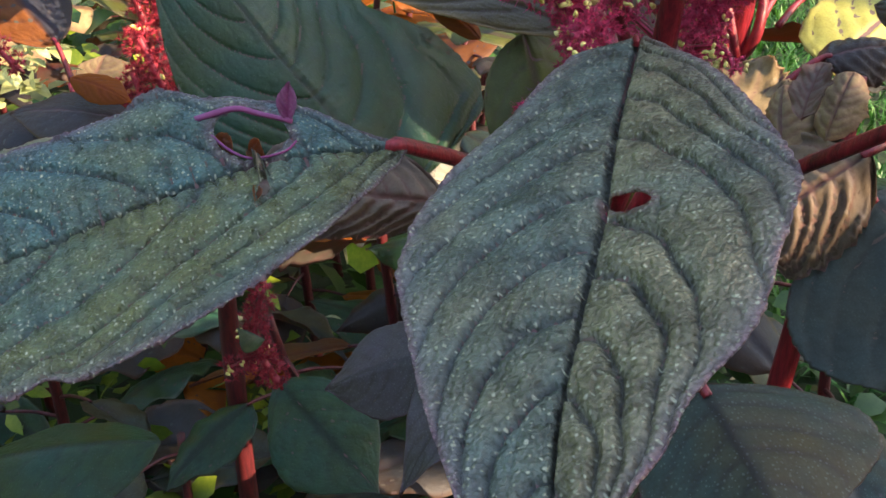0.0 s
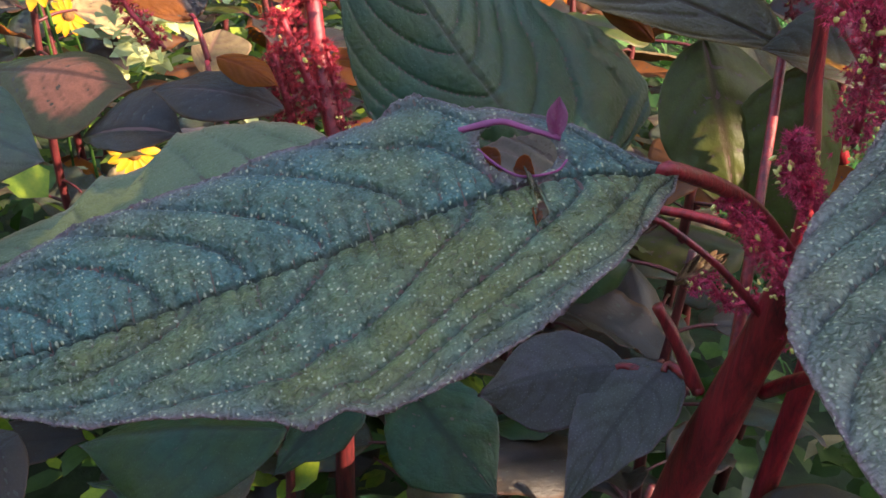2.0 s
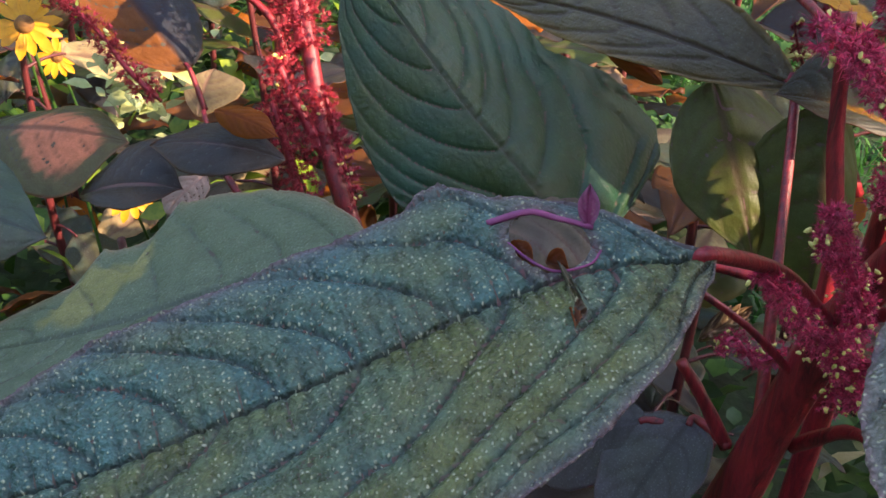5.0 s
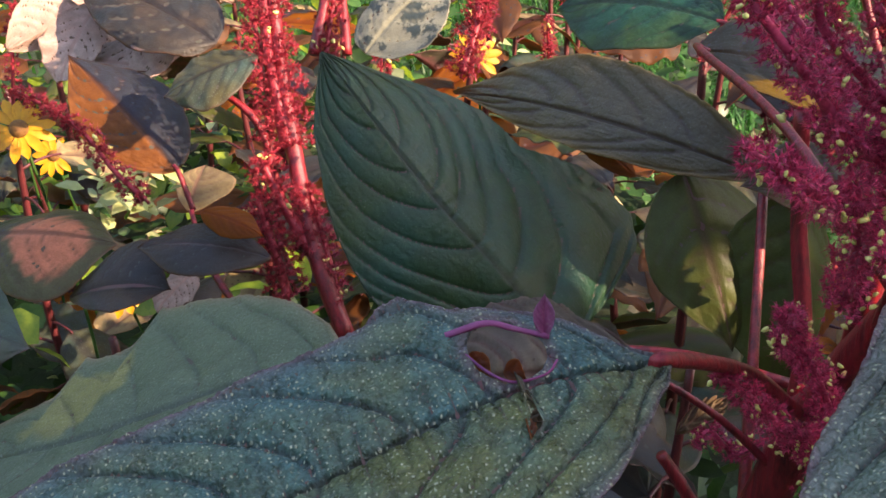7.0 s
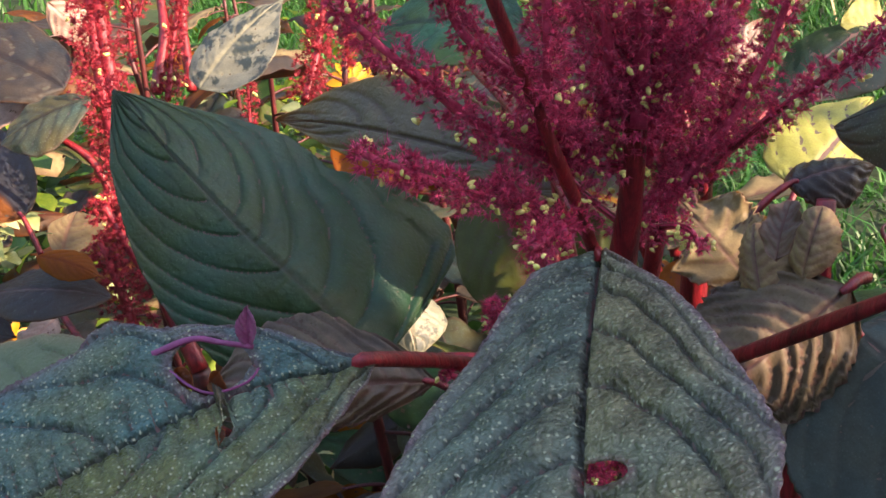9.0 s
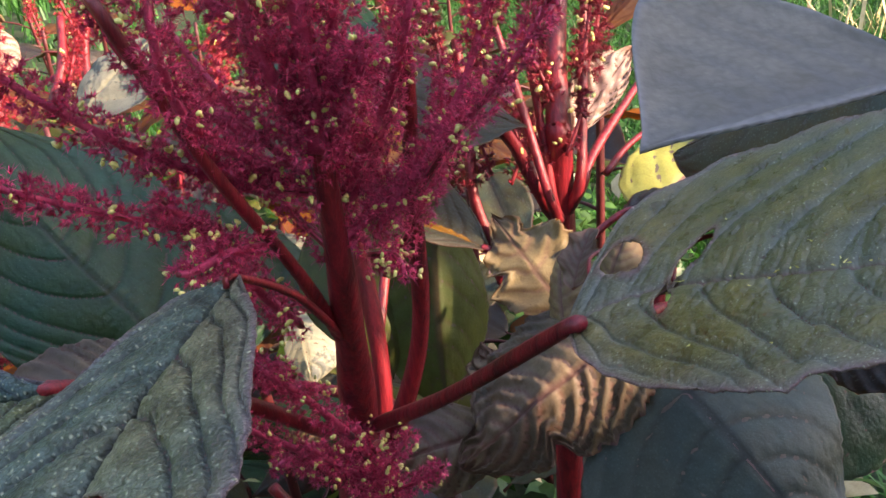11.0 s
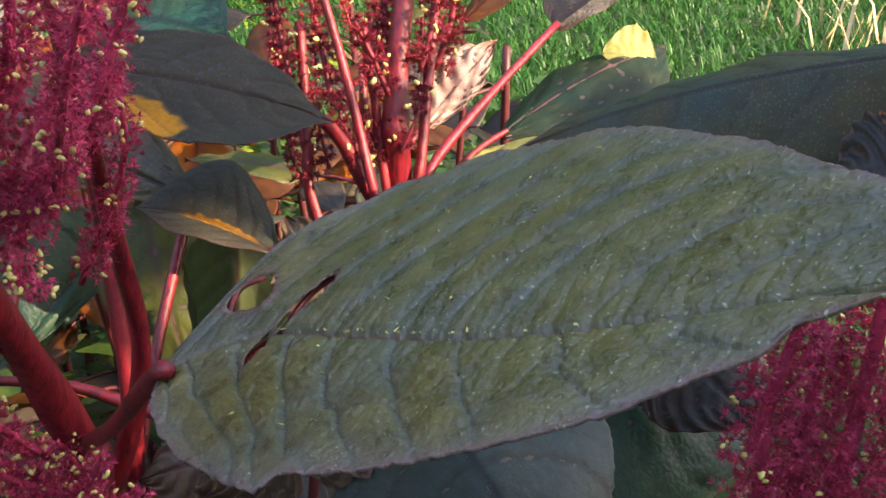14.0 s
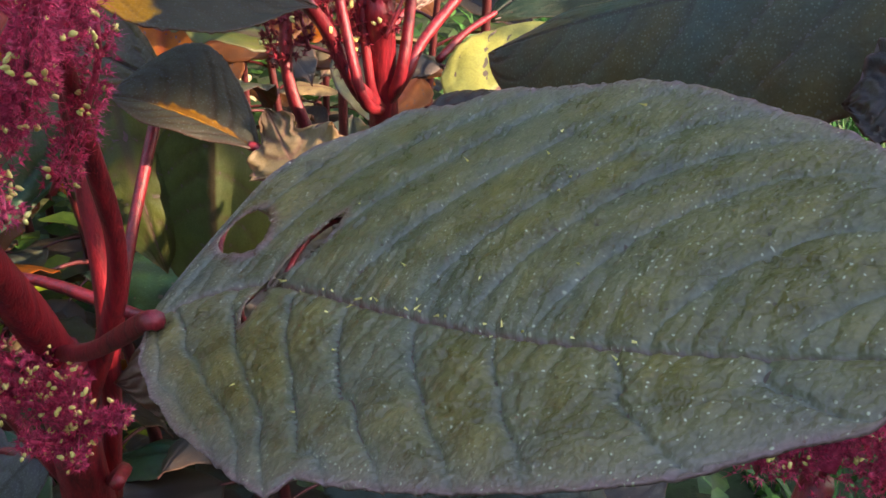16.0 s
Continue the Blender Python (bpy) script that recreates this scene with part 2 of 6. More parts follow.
LEAF_WITHERED = leaf_material("leaf_withered", (0.28, 0.205, 0.120), (0.125, 0.098, 0.080), (0.10, 0.03, 0.03), (0.20, 0.10, 0.08), (0.6, 0.35, 0.12), spark=0.02, rough=0.6, bump=0.2)
LEAF_TWOTONE = leaf_material("leaf_slate_and_rust", (0.030, 0.038, 0.052), (0.24, 0.080, 0.018), (0.03, 0.02, 0.02), (0.20, 0.09, 0.04), (0.9, 0.30, 0.02), spark=0.03, through=0.3, spec=0.25, bump=0.4, net=0.3)
LEAF_DRY = leaf_material("leaf_dry", (0.37, 0.28, 0.135), (0.23, 0.165, 0.085), (0.12, 0.05, 0.045), (0.25, 0.12, 0.08), (0.7, 0.45, 0.12), spark=0.02, rough=0.6, bump=0.2)
LEAF_YELLOW = leaf_material("leaf_yellow_green", (0.36, 0.34, 0.07), (0.25, 0.27, 0.07), (0.20, 0.22, 0.07), (0.35, 0.30, 0.10), (0.7, 0.7, 0.1), spark=0.05, rough=0.5)
LEAF_DAPPLED = leaf_material("leaf_painted_dapple", (0.25, 0.24, 0.17), (0.20, 0.20, 0.15), (0.30, 0.28, 0.18), (0.32, 0.26, 0.18), (0.7, 0.6, 0.3), spark=0.02, spots=(0.03, 0.045, 0.045))
LEAF_BLEACHED = leaf_material("leaf_bleached", (0.66, 0.50, 0.42), (0.52, 0.34, 0.28), (0.40, 0.24, 0.20), (0.45, 0.25, 0.20), (0.8, 0.5, 0.3), spark=0.0, rough=0.6)
SHRED = leaf_material("shred_magenta", (0.36, 0.08, 0.20), (0.28, 0.09, 0.22), (0.22, 0.03, 0.09), (0.45, 0.20, 0.32), (0.8, 0.2, 0.4), spark=0.1, through=0.3)
UNDER = leaf_material("leaf_underside", (0.10, 0.085, 0.075), (0.09, 0.09, 0.06), (0.22, 0.07, 0.08), RED_RIM, (0.6, 0.28, 0.03), spark=0.0, rough=0.6)
STEM_RED = plain_material("stem_red", (0.060, 0.003, 0.008), (0.34, 0.020, 0.030), 60, 0.42, 0.6, 0.0012, stretch=(5, 5, 0.35))
# darker copy of the red stem, with shade put into the colour
STEM_SHADED = plain_material("stem_red_shaded", (0.030, 0.005, 0.007), (0.13, 0.016, 0.018), 90, 0.5, 0.4, 0.0008, stretch=(4, 4, 0.5))
BRISTLE = plain_material("floret_crimson", (0.46, 0.017, 0.078), (0.80, 0.105, 0.225), 300, 0.5, 0.0, island=0.5, through=0.32)
BRISTLE_FAR = plain_material("floret_red", (0.21, 0.008, 0.024), (0.50, 0.050, 0.070), 200, 0.45, 0.0, island=0.5, through=0.2)
# darker copy of the red floret, the clump's own shadow put into the colour
BRISTLE_MID = plain_material("floret_red_shaded", (0.14, 0.006, 0.018), (0.36, 0.032, 0.050), 200, 0.45, 0.0, island=0.5, through=0.2)
ANTHER = plain_material("anther_pale_yellow", (0.62, 0.52, 0.13), (0.78, 0.70, 0.26), 500, 0.6, 0.0, island=0.2)
PETAL = plain_material("petal_yellow", (0.55, 0.24, 0.006), (0.70, 0.36, 0.01), 90, 0.5, 0.0, island=0.15, through=0.3)
DISC = plain_material("flower_disc_brown", (0.10, 0.04, 0.01), (0.22, 0.10, 0.02), 300, 0.8, 0.5, 0.002)
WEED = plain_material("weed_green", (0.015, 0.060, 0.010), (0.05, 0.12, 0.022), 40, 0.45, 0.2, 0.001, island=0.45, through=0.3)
GRASS = plain_material("grass_green", (0.009, 0.080, 0.014), (0.048, 0.168, 0.024), 6, 0.5, 0.0, island=0.5, through=0.35)
# two brighter copies of the weed, sunlight put into the colour
WEED_LIT = plain_material("weed_green_lit", (0.07, 0.16, 0.010), (0.24, 0.30, 0.028), 40, 0.45, 0.2, 0.001, island=0.4, through=0.4)
WEED_PALE = plain_material("weed_green_lit_pale", (0.30, 0.36, 0.14), (0.50, 0.52, 0.26), 40, 0.45, 0.2, 0.001, island=0.4, through=0.3)
STRAW = plain_material("straw", (0.38, 0.28, 0.14), (0.55, 0.44, 0.25), 60, 0.7, 0.3, 0.001, island=0.35)
SOIL = plain_material("soil_and_turf", (0.012, 0.014, 0.006), (0.020, 0.052, 0.010), 9, 0.9, 0.6, 0.02)
BARK = plain_material("bark_brown", (0.10, 0.07, 0.05), (0.18, 0.13, 0.09), 40, 0.8, 0.5, 0.004)

# ---- building helpers ----


def mesh_of(name, verts, faces, mats, slots=None, attrs=None, smooth=True):
    me = bpy.data.meshes.new(name)
    me.from_pydata([tuple(v) for v in verts], [], [tuple(f) for f in faces])
    for mt in mats:
        me.materials.append(mt)
    if slots is not None:
        me.polygons.foreach_set("material_index", np.asarray(slots, dtype=np.int32))
    for key, val in (attrs or {}).items():
        val = np.asarray(val, dtype=np.float32)
        if val.ndim == 2:
            me.attributes.new(key, "FLOAT_VECTOR", "POINT").data.foreach_set("vector", val.reshape(-1))
        else:
            me.attributes.new(key, "FLOAT", "POINT").data.foreach_set("value", val)
    me.polygons.foreach_set("use_smooth", np.full(len(me.polygons), smooth))
    me.update()
    return me


def root(name, at, label, category, group="", kind=""):
    ob = new(name)
    ob.location = at
    ob.empty_display_size = 0.02
    tagged(ob, label, category, group, kind)
    return ob


ORIGIN = {}


def part(name, me_args, parent, label=""):
    """One mesh under a thing or a part; places are given in the world."""
    at = ORIGIN[parent.name]
    verts = np.asarray(me_args[0], dtype=float) - np.array(at)
    ob = new(name, mesh_of(name, verts, *me_args[1:]))
    ob.parent = parent
    ORIGIN[ob.name] = at
    tagged(ob, label)
    return ob


def plant(at, label, category="plant", name="amaranth_plant", group="amaranth plants in the bed"):
    ob = root(name, at, label, category, group)
    ORIGIN[ob.name] = tuple(at)
    return ob


def unit(v):
    return v / max(np.linalg.norm(v), 1e-9)


def wob(x, rng, n=5, lo=1.0, hi=6.0):
    s = np.zeros_like(x)
    for k in range(n):
        s = s + np.sin(x * 2 * np.pi * rng.uniform(lo, hi) + rng.uniform(0, 6.28)) / n
    return s


def smooth_curve(x, pairs):
    """A rounded curve through (place, value) pairs."""
    p = np.array(pairs, dtype=float)
    y = np.interp(np.linspace(0, 1, 801), p[:, 0], p[:, 1])
    k = np.hanning(15)
    pad = np.concatenate([np.full(7, y[0]), y, np.full(7, y[-1])])
    return np.interp(x, np.linspace(0, 1, 801), np.convolve(pad, k / k.sum(), "valid"))


def leaf_data(base, tip, lft, rgt, tops, nu=44, nv=26, seed=0, bow=0.06, cup=0.0, wave=0.06, relief=1.0, serr=0.03, sharp=1.2,
              veins=7, sweep=0.45, holes=(), notches=(), thick=0.0004, fold=0.0, crumple=0.0, um=None, twist=0.0, rib_points=None, tone=(0.0, 0.0), arc=1.5, under=None, patch=None,
              edges=None, starts=None, lobe=0.0, ladder=0.5, vein_sheen=0.0, fine_vein=1.0, soft=1.0):
    """A leaf blade of two skins: midrib from base to tip, widest at lft and rgt. edges: outline of either half as (share of the length, share of
    the half width); starts: where the side veins of either half leave the midrib; sweep: how far they bend to the tip, as (at the base, change along the leaf)."""
    rng = np.random.default_rng(seed + 11)
    if edges is None and nu >= 50:
        nu, nv = int(nu * 0.4) * 2, int(nv * 0.8)
    base, tip, lft, rgt = (np.array(p, dtype=float) for p in (base, tip, lft, rgt))
    ax = tip - base
    length = np.linalg.norm(ax)
    ax = ax / length
    pl, pr = (lft - base) @ ax / length, (rgt - base) @ ax / length
    um = um or float(np.clip((pl + pr) / 2, 0.30, 0.58))
    nrm = unit(np.cross(ax, lft - rgt))
    if nrm[2] < 0 and abs(nrm[2]) > 0.15 or abs(nrm[2]) <= 0.15 and nrm[1] > 0:
        nrm = -nrm
    ctrl = (base + tip) / 2 + nrm * bow * length * 2
    u = np.linspace(0, 1, nu + 1)
    v = np.linspace(-1, 1, 2 * nv + 1)
    v = np.sign(v) * np.abs(v) ** 0.92
    rib = ((1 - u) ** 2)[:, None] * base + (2 * u * (1 - u))[:, None] * ctrl + (u ** 2)[:, None] * tip
    at = (1 - um) ** 2 * base + 2 * um * (1 - um) * ctrl + um ** 2 * tip
    if rib_points:
        line = bezier([base, *rib_points, tip], 60)
        run = np.concatenate([[0], np.cumsum(np.linalg.norm(np.diff(line, axis=0), axis=1))])
        rib = np.stack([np.interp(u * run[-1], run, line[:, k]) for k in range(3)], 1)
        at = np.array([np.interp(um, u, rib[:, k]) for k in range(3)])
    lv, rv = lft - at, rgt - at
    lv, rv = lv - ax * (lv @ ax), rv - ax * (rv @ ax)
    k = math.log(0.5) / math.log(um)
    prof = np.sin(np.pi * np.clip(u, 0, 1) ** k) ** np.where(u < um, 0.62, sharp)
    prof[0] = 0.035
    prof[-1] = 0.004
    profl = prof
    if edges:
        profl, prof = (smooth_curve(u, e) for e in edges)
    wl, wr = profl * (1 + serr * wob(u * 6, rng, 7, 1, 9)), prof * (1 + serr * wob(u * 6, rng, 7, 1, 9))
    for at_u, side, deep, wide in notches:
        cut = 1 - deep * np.exp(-((u - at_u) / wide) ** 2)
        if side < 0:
            wl = wl * cut
        else:
            wr = wr * cut
    uu, vv = np.meshgrid(u, v, indexing="ij")
    av = np.abs(vv)
    lh, rh = np.linalg.norm(lv), np.linalg.norm(rv)
    half = np.where(vv < 0, wl[:, None] * lh, wr[:, None] * rh)
    side = np.where((vv < 0)[..., None], lv / lh, rv / rh)
    pts = rib[:, None, :] + side * (half * av)[..., None]
    if edges:
        pts = pts - ax * (lobe * half * av * np.exp(-(uu / 0.10) ** 2) * (vv < 0))[..., None]
    else:
        pts = pts + ax * ((av ** 1.5) * half * 0.10)[..., None]
    # side veins: each leaves the midrib squarely and bends towards the tip
    sw = sweep if isinstance(sweep, tuple) else ((sweep * 0.62, 0.0), (sweep * 0.62, 0.0))
    pw = arc if isinstance(arc, tuple) else (arc + 0.25, arc + 0.25)
    if starts is None:
        even = (np.arange(veins) + 0.35) / veins
        starts = tuple(even ** 1.05 + rng.uniform(-0.22, 0.22, veins) / veins for k in range(2))
    s = np.zeros_like(uu)
    for k, on in ((0, vv < 0), (1, vv >= 0)):
        at_u = np.sort(np.asarray(starts[k], dtype=float))
        at_u = np.concatenate([at_u[0] - np.arange(6, 0, -1) * 0.07, at_u, at_u[-1] + np.arange(1, 4) * 0.07])
        bend = np.clip(sw[k][0] + sw[k][1] * uu, 0.10, 0.7) * np.clip(uu / 0.3, 0.35, 1) * av ** pw[k]
        one = np.interp(uu - bend + 0.006 * wob(uu * 2 + vv * 1.3, rng, 4, 0.7, 2.5), at_u, np.arange(len(at_u)) + 20.0 * k)
        s = np.where(on, one, s)
    near_s = np.round(s)
    half_relief = np.where(vv < 0, soft, 1.0)
    su, sv = np.gradient(s, u, axis=0) / length, np.gradient(s, v, axis=1) / np.maximum(half, 1e-4)
    d = np.abs(s - near_s) / np.maximum(np.hypot(su, sv), 1e-3)
    ph = s - np.floor(s)
    width = 0.0008 if edges is None else 0.00062
    vein = np.exp(-(d / (width * fine_vein * (1.1 - 0.5 * av))) ** 2) * (1 - 0.65 * av ** 3) * (uu > 0.01)
    # rungs that run out from the midrib, and veinlets across each field
    x = uu * length / 0.0046 + 0.5 * wob(uu * 4 + vv * 0.5, rng, 4, 1, 4)
    rung = np.exp(-(np.sin(np.pi * x) / 0.42) ** 2) * np.exp(-(av * half / 0.012) ** 2)
    x = av * half / 0.0058 + 1.7 * np.sin(np.floor(s) * 12.9) + 0.5 * np.sin(ph * np.pi) + 0.4 * wob(uu * 3 + vv, rng, 4, 1, 4)
    cross = np.exp(-(np.sin(np.pi * x) / 0.20) ** 2)
    ribd = np.exp(-(av * half / (0.00062 * (1.15 - uu))) ** 2)
    side_vein = vein
    vein = np.clip(np.maximum(np.maximum(vein, ribd), np.maximum(ladder * 0.6 * rung, 0.25 * ladder * cross * (1 - av))), 0, 1)
    quilt = np.abs(np.sin(np.pi * ph)) ** 0.6 * (0.8 + 0.4 * ph)
    h = relief * half_relief * (0.017 * quilt * half * (1 - 0.6 * av ** 2) * np.clip(av * 5, 0, 1) - 0.00042 * side_vein - 0.0006 * ribd)
    lump = wob(uu * length * 70 + 0.6 * np.sin(av * half * 500), rng, 4, 1, 3) * wob(av * half * 70 + 5 + 0.6 * np.sin(uu * length * 430), rng, 4, 1, 3)
    h = h + 0.0016 * ladder * lump * np.clip(half / 0.02, 0, 1) - relief * 0.00026 * (cross * np.clip(av * 4, 0, 1) * (1 - av) + ladder * 1.6 * rung) * np.clip(half / 0.02, 0, 1)
    h = h + wave * length * 0.35 * (av ** 2) * wob(uu * 1.0 + np.where(vv < 0, 0.37, 0.0), rng, 4, 1.5, 5)
    h = h + cup * half * av ** 2 + fold * half * av
    if edges is None:
        # each blade sags at its tip and rolls its margins in its own way
        droop, roll_l, roll_r = rng.uniform(-0.02, 0.10), rng.uniform(-0.35, 0.20), rng.uniform(-0.35, 0.20)
        h = h - droop * length * uu ** 2.5 + np.where(vv < 0, roll_l, roll_r) * half * av ** 2.5
    if crumple:
        h = h + crumple * length * 0.07 * np.sin(ph * 2 * np.pi) * av ** 0.6 + crumple * length * 0.06 * wob(uu * 1.3 + vv * 0.7, rng, 4, 0.8, 2.5)
    if twist:
        h = h + twist * half * vv * uu
    pts = pts + nrm * h[..., None]
    rim = np.exp(-((1 - av) * half / 0.0009) ** 2)
    border = np.exp(-((1 - av) * half / 0.0030)) * np.clip(half / 0.012, 0, 1)
    # half tints and vein-slope tints paint sky sheen into the near leaves' colour
    shade = np.where(vv < 0, tone[0], tone[1]) * np.clip(av * 30, 0, 1) + vein_sheen * (quilt - 0.55) * np.clip(av * 6, 0, 1)
    # patch: sunlight put into the skin as an oval of the second colour
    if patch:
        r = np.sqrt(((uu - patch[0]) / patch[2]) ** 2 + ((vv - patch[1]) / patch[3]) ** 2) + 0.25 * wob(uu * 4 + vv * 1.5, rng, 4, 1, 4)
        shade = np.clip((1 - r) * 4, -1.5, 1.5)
    n1, n2 = nu + 1, 2 * nv + 1
    top = pts.reshape(-1, 3)
    idx = np.arange(n1 * n2).reshape(n1, n2)
    quads = np.stack([idx[:-1, :-1], idx[1:, :-1], idx[1:, 1:], idx[:-1, 1:]], -1).reshape(-1, 4)
    cu, cv = (uu.reshape(-1)[quads].mean(1), vv.reshape(-1)[quads].mean(1))
    keep = np.ones(len(quads), bool)
    near = np.zeros(n1 * n2)
    for hu, hv, ru, rvv, ang in holes:
        ca, sa = math.cos(radians(ang)), math.sin(radians(ang))
        for arr, is_face in ((None, True), (None, False)):
            a, b = (cu, cv) if is_face else (uu.reshape(-1), vv.reshape(-1))
            x, y = (a - hu) * length, (b - hv) * max(lh, rh)
            q = ((x * ca + y * sa) / (ru * length)) ** 2 + ((-x * sa + y * ca) / (rvv * length)) ** 2
            if is_face:
                keep &= q > 1
            else:
                near = np.maximum(near, np.exp(-((np.sqrt(q) - 1.1) / 0.18) ** 2))
    cut_at = np.zeros(n1 * n2, bool)
    cut_at[quads[~keep].reshape(-1)] = True
    edge_at = np.zeros(n1 * n2, bool)
    edge_at[quads[keep].reshape(-1)] = True
    edge_at &= cut_at
    pu, pv = np.gradient(pts, u, axis=0).reshape(-1, 3), np.gradient(pts, v, axis=1).reshape(-1, 3)
    for hu, hv, ru, rvv, ang in holes:
        ca, sa = math.cos(radians(ang)), math.sin(radians(ang))
        du, dv = uu.reshape(-1) - hu, vv.reshape(-1) - hv
        x, y = du * length, dv * max(lh, rh)
        q = np.sqrt(((x * ca + y * sa) / (ru * length)) ** 2 + ((-x * sa + y * ca) / (rvv * length)) ** 2)
        pick = edge_at & (q > 0.3) & (q < 2.0)
        grow = (1 / q[pick] - 1)[:, None]
        top[pick] += grow * (du[pick][:, None] * pu[pick] + dv[pick][:, None] * pv[pick])
    below = quads[keep]
    if nu % 2 == 0 and nu >= 40:
        wide = idx[::2, ::2]
        below = np.stack([wide[:-1, :-1], wide[1:, :-1], wide[1:, 1:], wide[:-1, 1:]], -1).reshape(-1, 4)
        below = below[keep.reshape(nu // 2, 2, nv, 2).all(axis=(1, 3)).reshape(-1)]
    quads = quads[keep]
    fn = np.cross(pts[1:, :-1] - pts[:-1, :-1], pts[:-1, 1:] - pts[:-1, :-1])
    if (fn.reshape(-1, 3)[keep] @ nrm).mean() < 0:
        quads, below = quads[:, ::-1], below[:, ::-1]
    nn = n1 * n2
    e = np.concatenate([quads[:, [0, 1]], quads[:, [1, 2]], quads[:, [2, 3]], quads[:, [3, 0]]])
    key = np.sort(e, 1)
    code = key[:, 0] * nn + key[:, 1]
    _, inv, cnt = np.unique(code, return_inverse=True, return_counts=True)
    be = e[cnt[inv] == 1]
    rimq = np.stack([be[:, 1], be[:, 0], be[:, 0] + nn, be[:, 1] + nn], 1)
    verts = np.concatenate([top, top - nrm * thick])
    faces = np.concatenate([quads, below[:, ::-1] + nn, rimq])
    slots = np.concatenate([np.zeros(len(quads)), np.ones(len(below)), np.zeros(len(rimq))])
    rim = np.clip(np.maximum(rim.reshape(-1), near), 0, 1)
    used = np.unique(faces)
    remap = np.full(len(verts), -1)
    remap[used] = np.arange(len(used))
    tn2 = np.tile(shade.reshape(-1), 2)[used]
    vn2, rm2 = np.tile(vein.reshape(-1), 2)[used], np.tile(rim, 2)[used]
    flat = np.stack([uu * length + 0.37 * seed, np.where(vv < 0, -1, 1) * av * half, np.zeros_like(uu)], -1).reshape(-1, 3)
    fl2 = np.tile(flat, (2, 1))[used]
    bd2, rb2 = np.tile(border.reshape(-1), 2)[used], np.tile(ribd.reshape(-1), 2)[used]
    return verts[used], remap[faces], [tops, under or UNDER], slots, {"vein": vn2, "rim": rm2, "tone": tn2, "border": bd2, "midrib": rb2, "flat": fl2}, True


def bezier(pts, n):
    pts = [np.array(p, dtype=float) for p in pts]
    if len(pts) == 2:
        t = np.linspace(0, 1, n + 1)[:, None]
        return pts[0] * (1 - t) + pts[1] * t
    out = []
    ext = [2 * pts[0] - pts[1], *pts, 2 * pts[-1] - pts[-2]]
    m = len(pts) - 1
    for i in range(m):
        p0, p1, p2, p3 = ext[i:i + 4]
        steps = max(2, n // m)
        for t in np.linspace(0, 1, steps, endpoint=(i == m - 1)):
            out.append(0.5 * (2 * p1 + (p2 - p0) * t + (2 * p0 - 5 * p1 + 4 * p2 - p3) * t * t + (3 * p1 - p0 - 3 * p2 + p3) * t ** 3))
    return np.array(out)


def tube_data(pts, r0, r1, mat, n=24, sides=12, ridge=0.06, seed=0):
    line = bezier(pts, n)
    m = len(line)
    tang = np.gradient(line, axis=0)
    tang /= np.linalg.norm(tang, axis=1)[:, None]
    rng = np.random.default_rng(seed)
    verts, faces = [], []
    ref = np.array([0.3, 0.9, 0.1]) if abs(tang[0][2]) > 0.6 else np.array([0, 0, 1.0])
    jit = rng.uniform(0, 6.28)
    for i in range(m):
        a = unit(np.cross(tang[i], ref))
        b = np.cross(tang[i], a)
        f = i / (m - 1)
        r = r0 * (1 - f) + r1 * f
        r = r * (1 + 0.05 * math.sin(f * 17 + jit))
        for k in range(sides):
            th = 2 * math.pi * k / sides
            rr = r * (1 + ridge * (1 if k % 2 else -1))
            verts.append(line[i] + rr * (math.cos(th) * a + math.sin(th) * b))
    for i in range(m - 1):
        for k in range(sides):
            k2 = (k + 1) % sides
            faces.append((i * sides + k, i * sides + k2, (i + 1) * sides + k2, (i + 1) * sides + k))
    faces.append(tuple(range(sides))[::-1])
    faces.append(tuple(range((m - 1) * sides, m * sides)))
    return verts, faces, [mat], None, None, True


def bristles(p, d, length, width, mat):
    """Many pointed bracts: a three-sided spike for each place and direction."""
    n = len(p)
    d = d / np.linalg.norm(d, axis=1)[:, None]
    ref = np.where(np.abs(d[:, 2:3]) < 0.9, np.array([[0, 0, 1.0]]), np.array([[1.0, 0, 0]]))
    a = np.cross(d, ref)
    a /= np.linalg.norm(a, axis=1)[:, None]
    b = np.cross(d, a)
    verts = np.empty((n, 4, 3))
    for k, th in enumerate((0, 2.094, 4.189)):
        verts[:, k] = p + width[:, None] * (math.cos(th) * a + math.sin(th) * b)
    verts[:, 3] = p + d * length[:, None]
    i = np.arange(n)[:, None] * 4
    faces = np.concatenate([i + np.array([[0, 1, 3]]), i + np.array([[1, 2, 3]]), i + np.array([[2, 0, 3]])])
    return verts.reshape(-1, 3), faces, [mat], None, None, False


def ball():
    bm = bmesh.new()
    bmesh.ops.create_icosphere(bm, subdivisions=1, radius=1.0)
    at, faces = [np.array(v.co) for v in bm.verts], [tuple(v.index for v in f.verts) for f in bm.faces]
    bm.free()
    return at, faces


BALL_AT, BALL_FACES = ball()


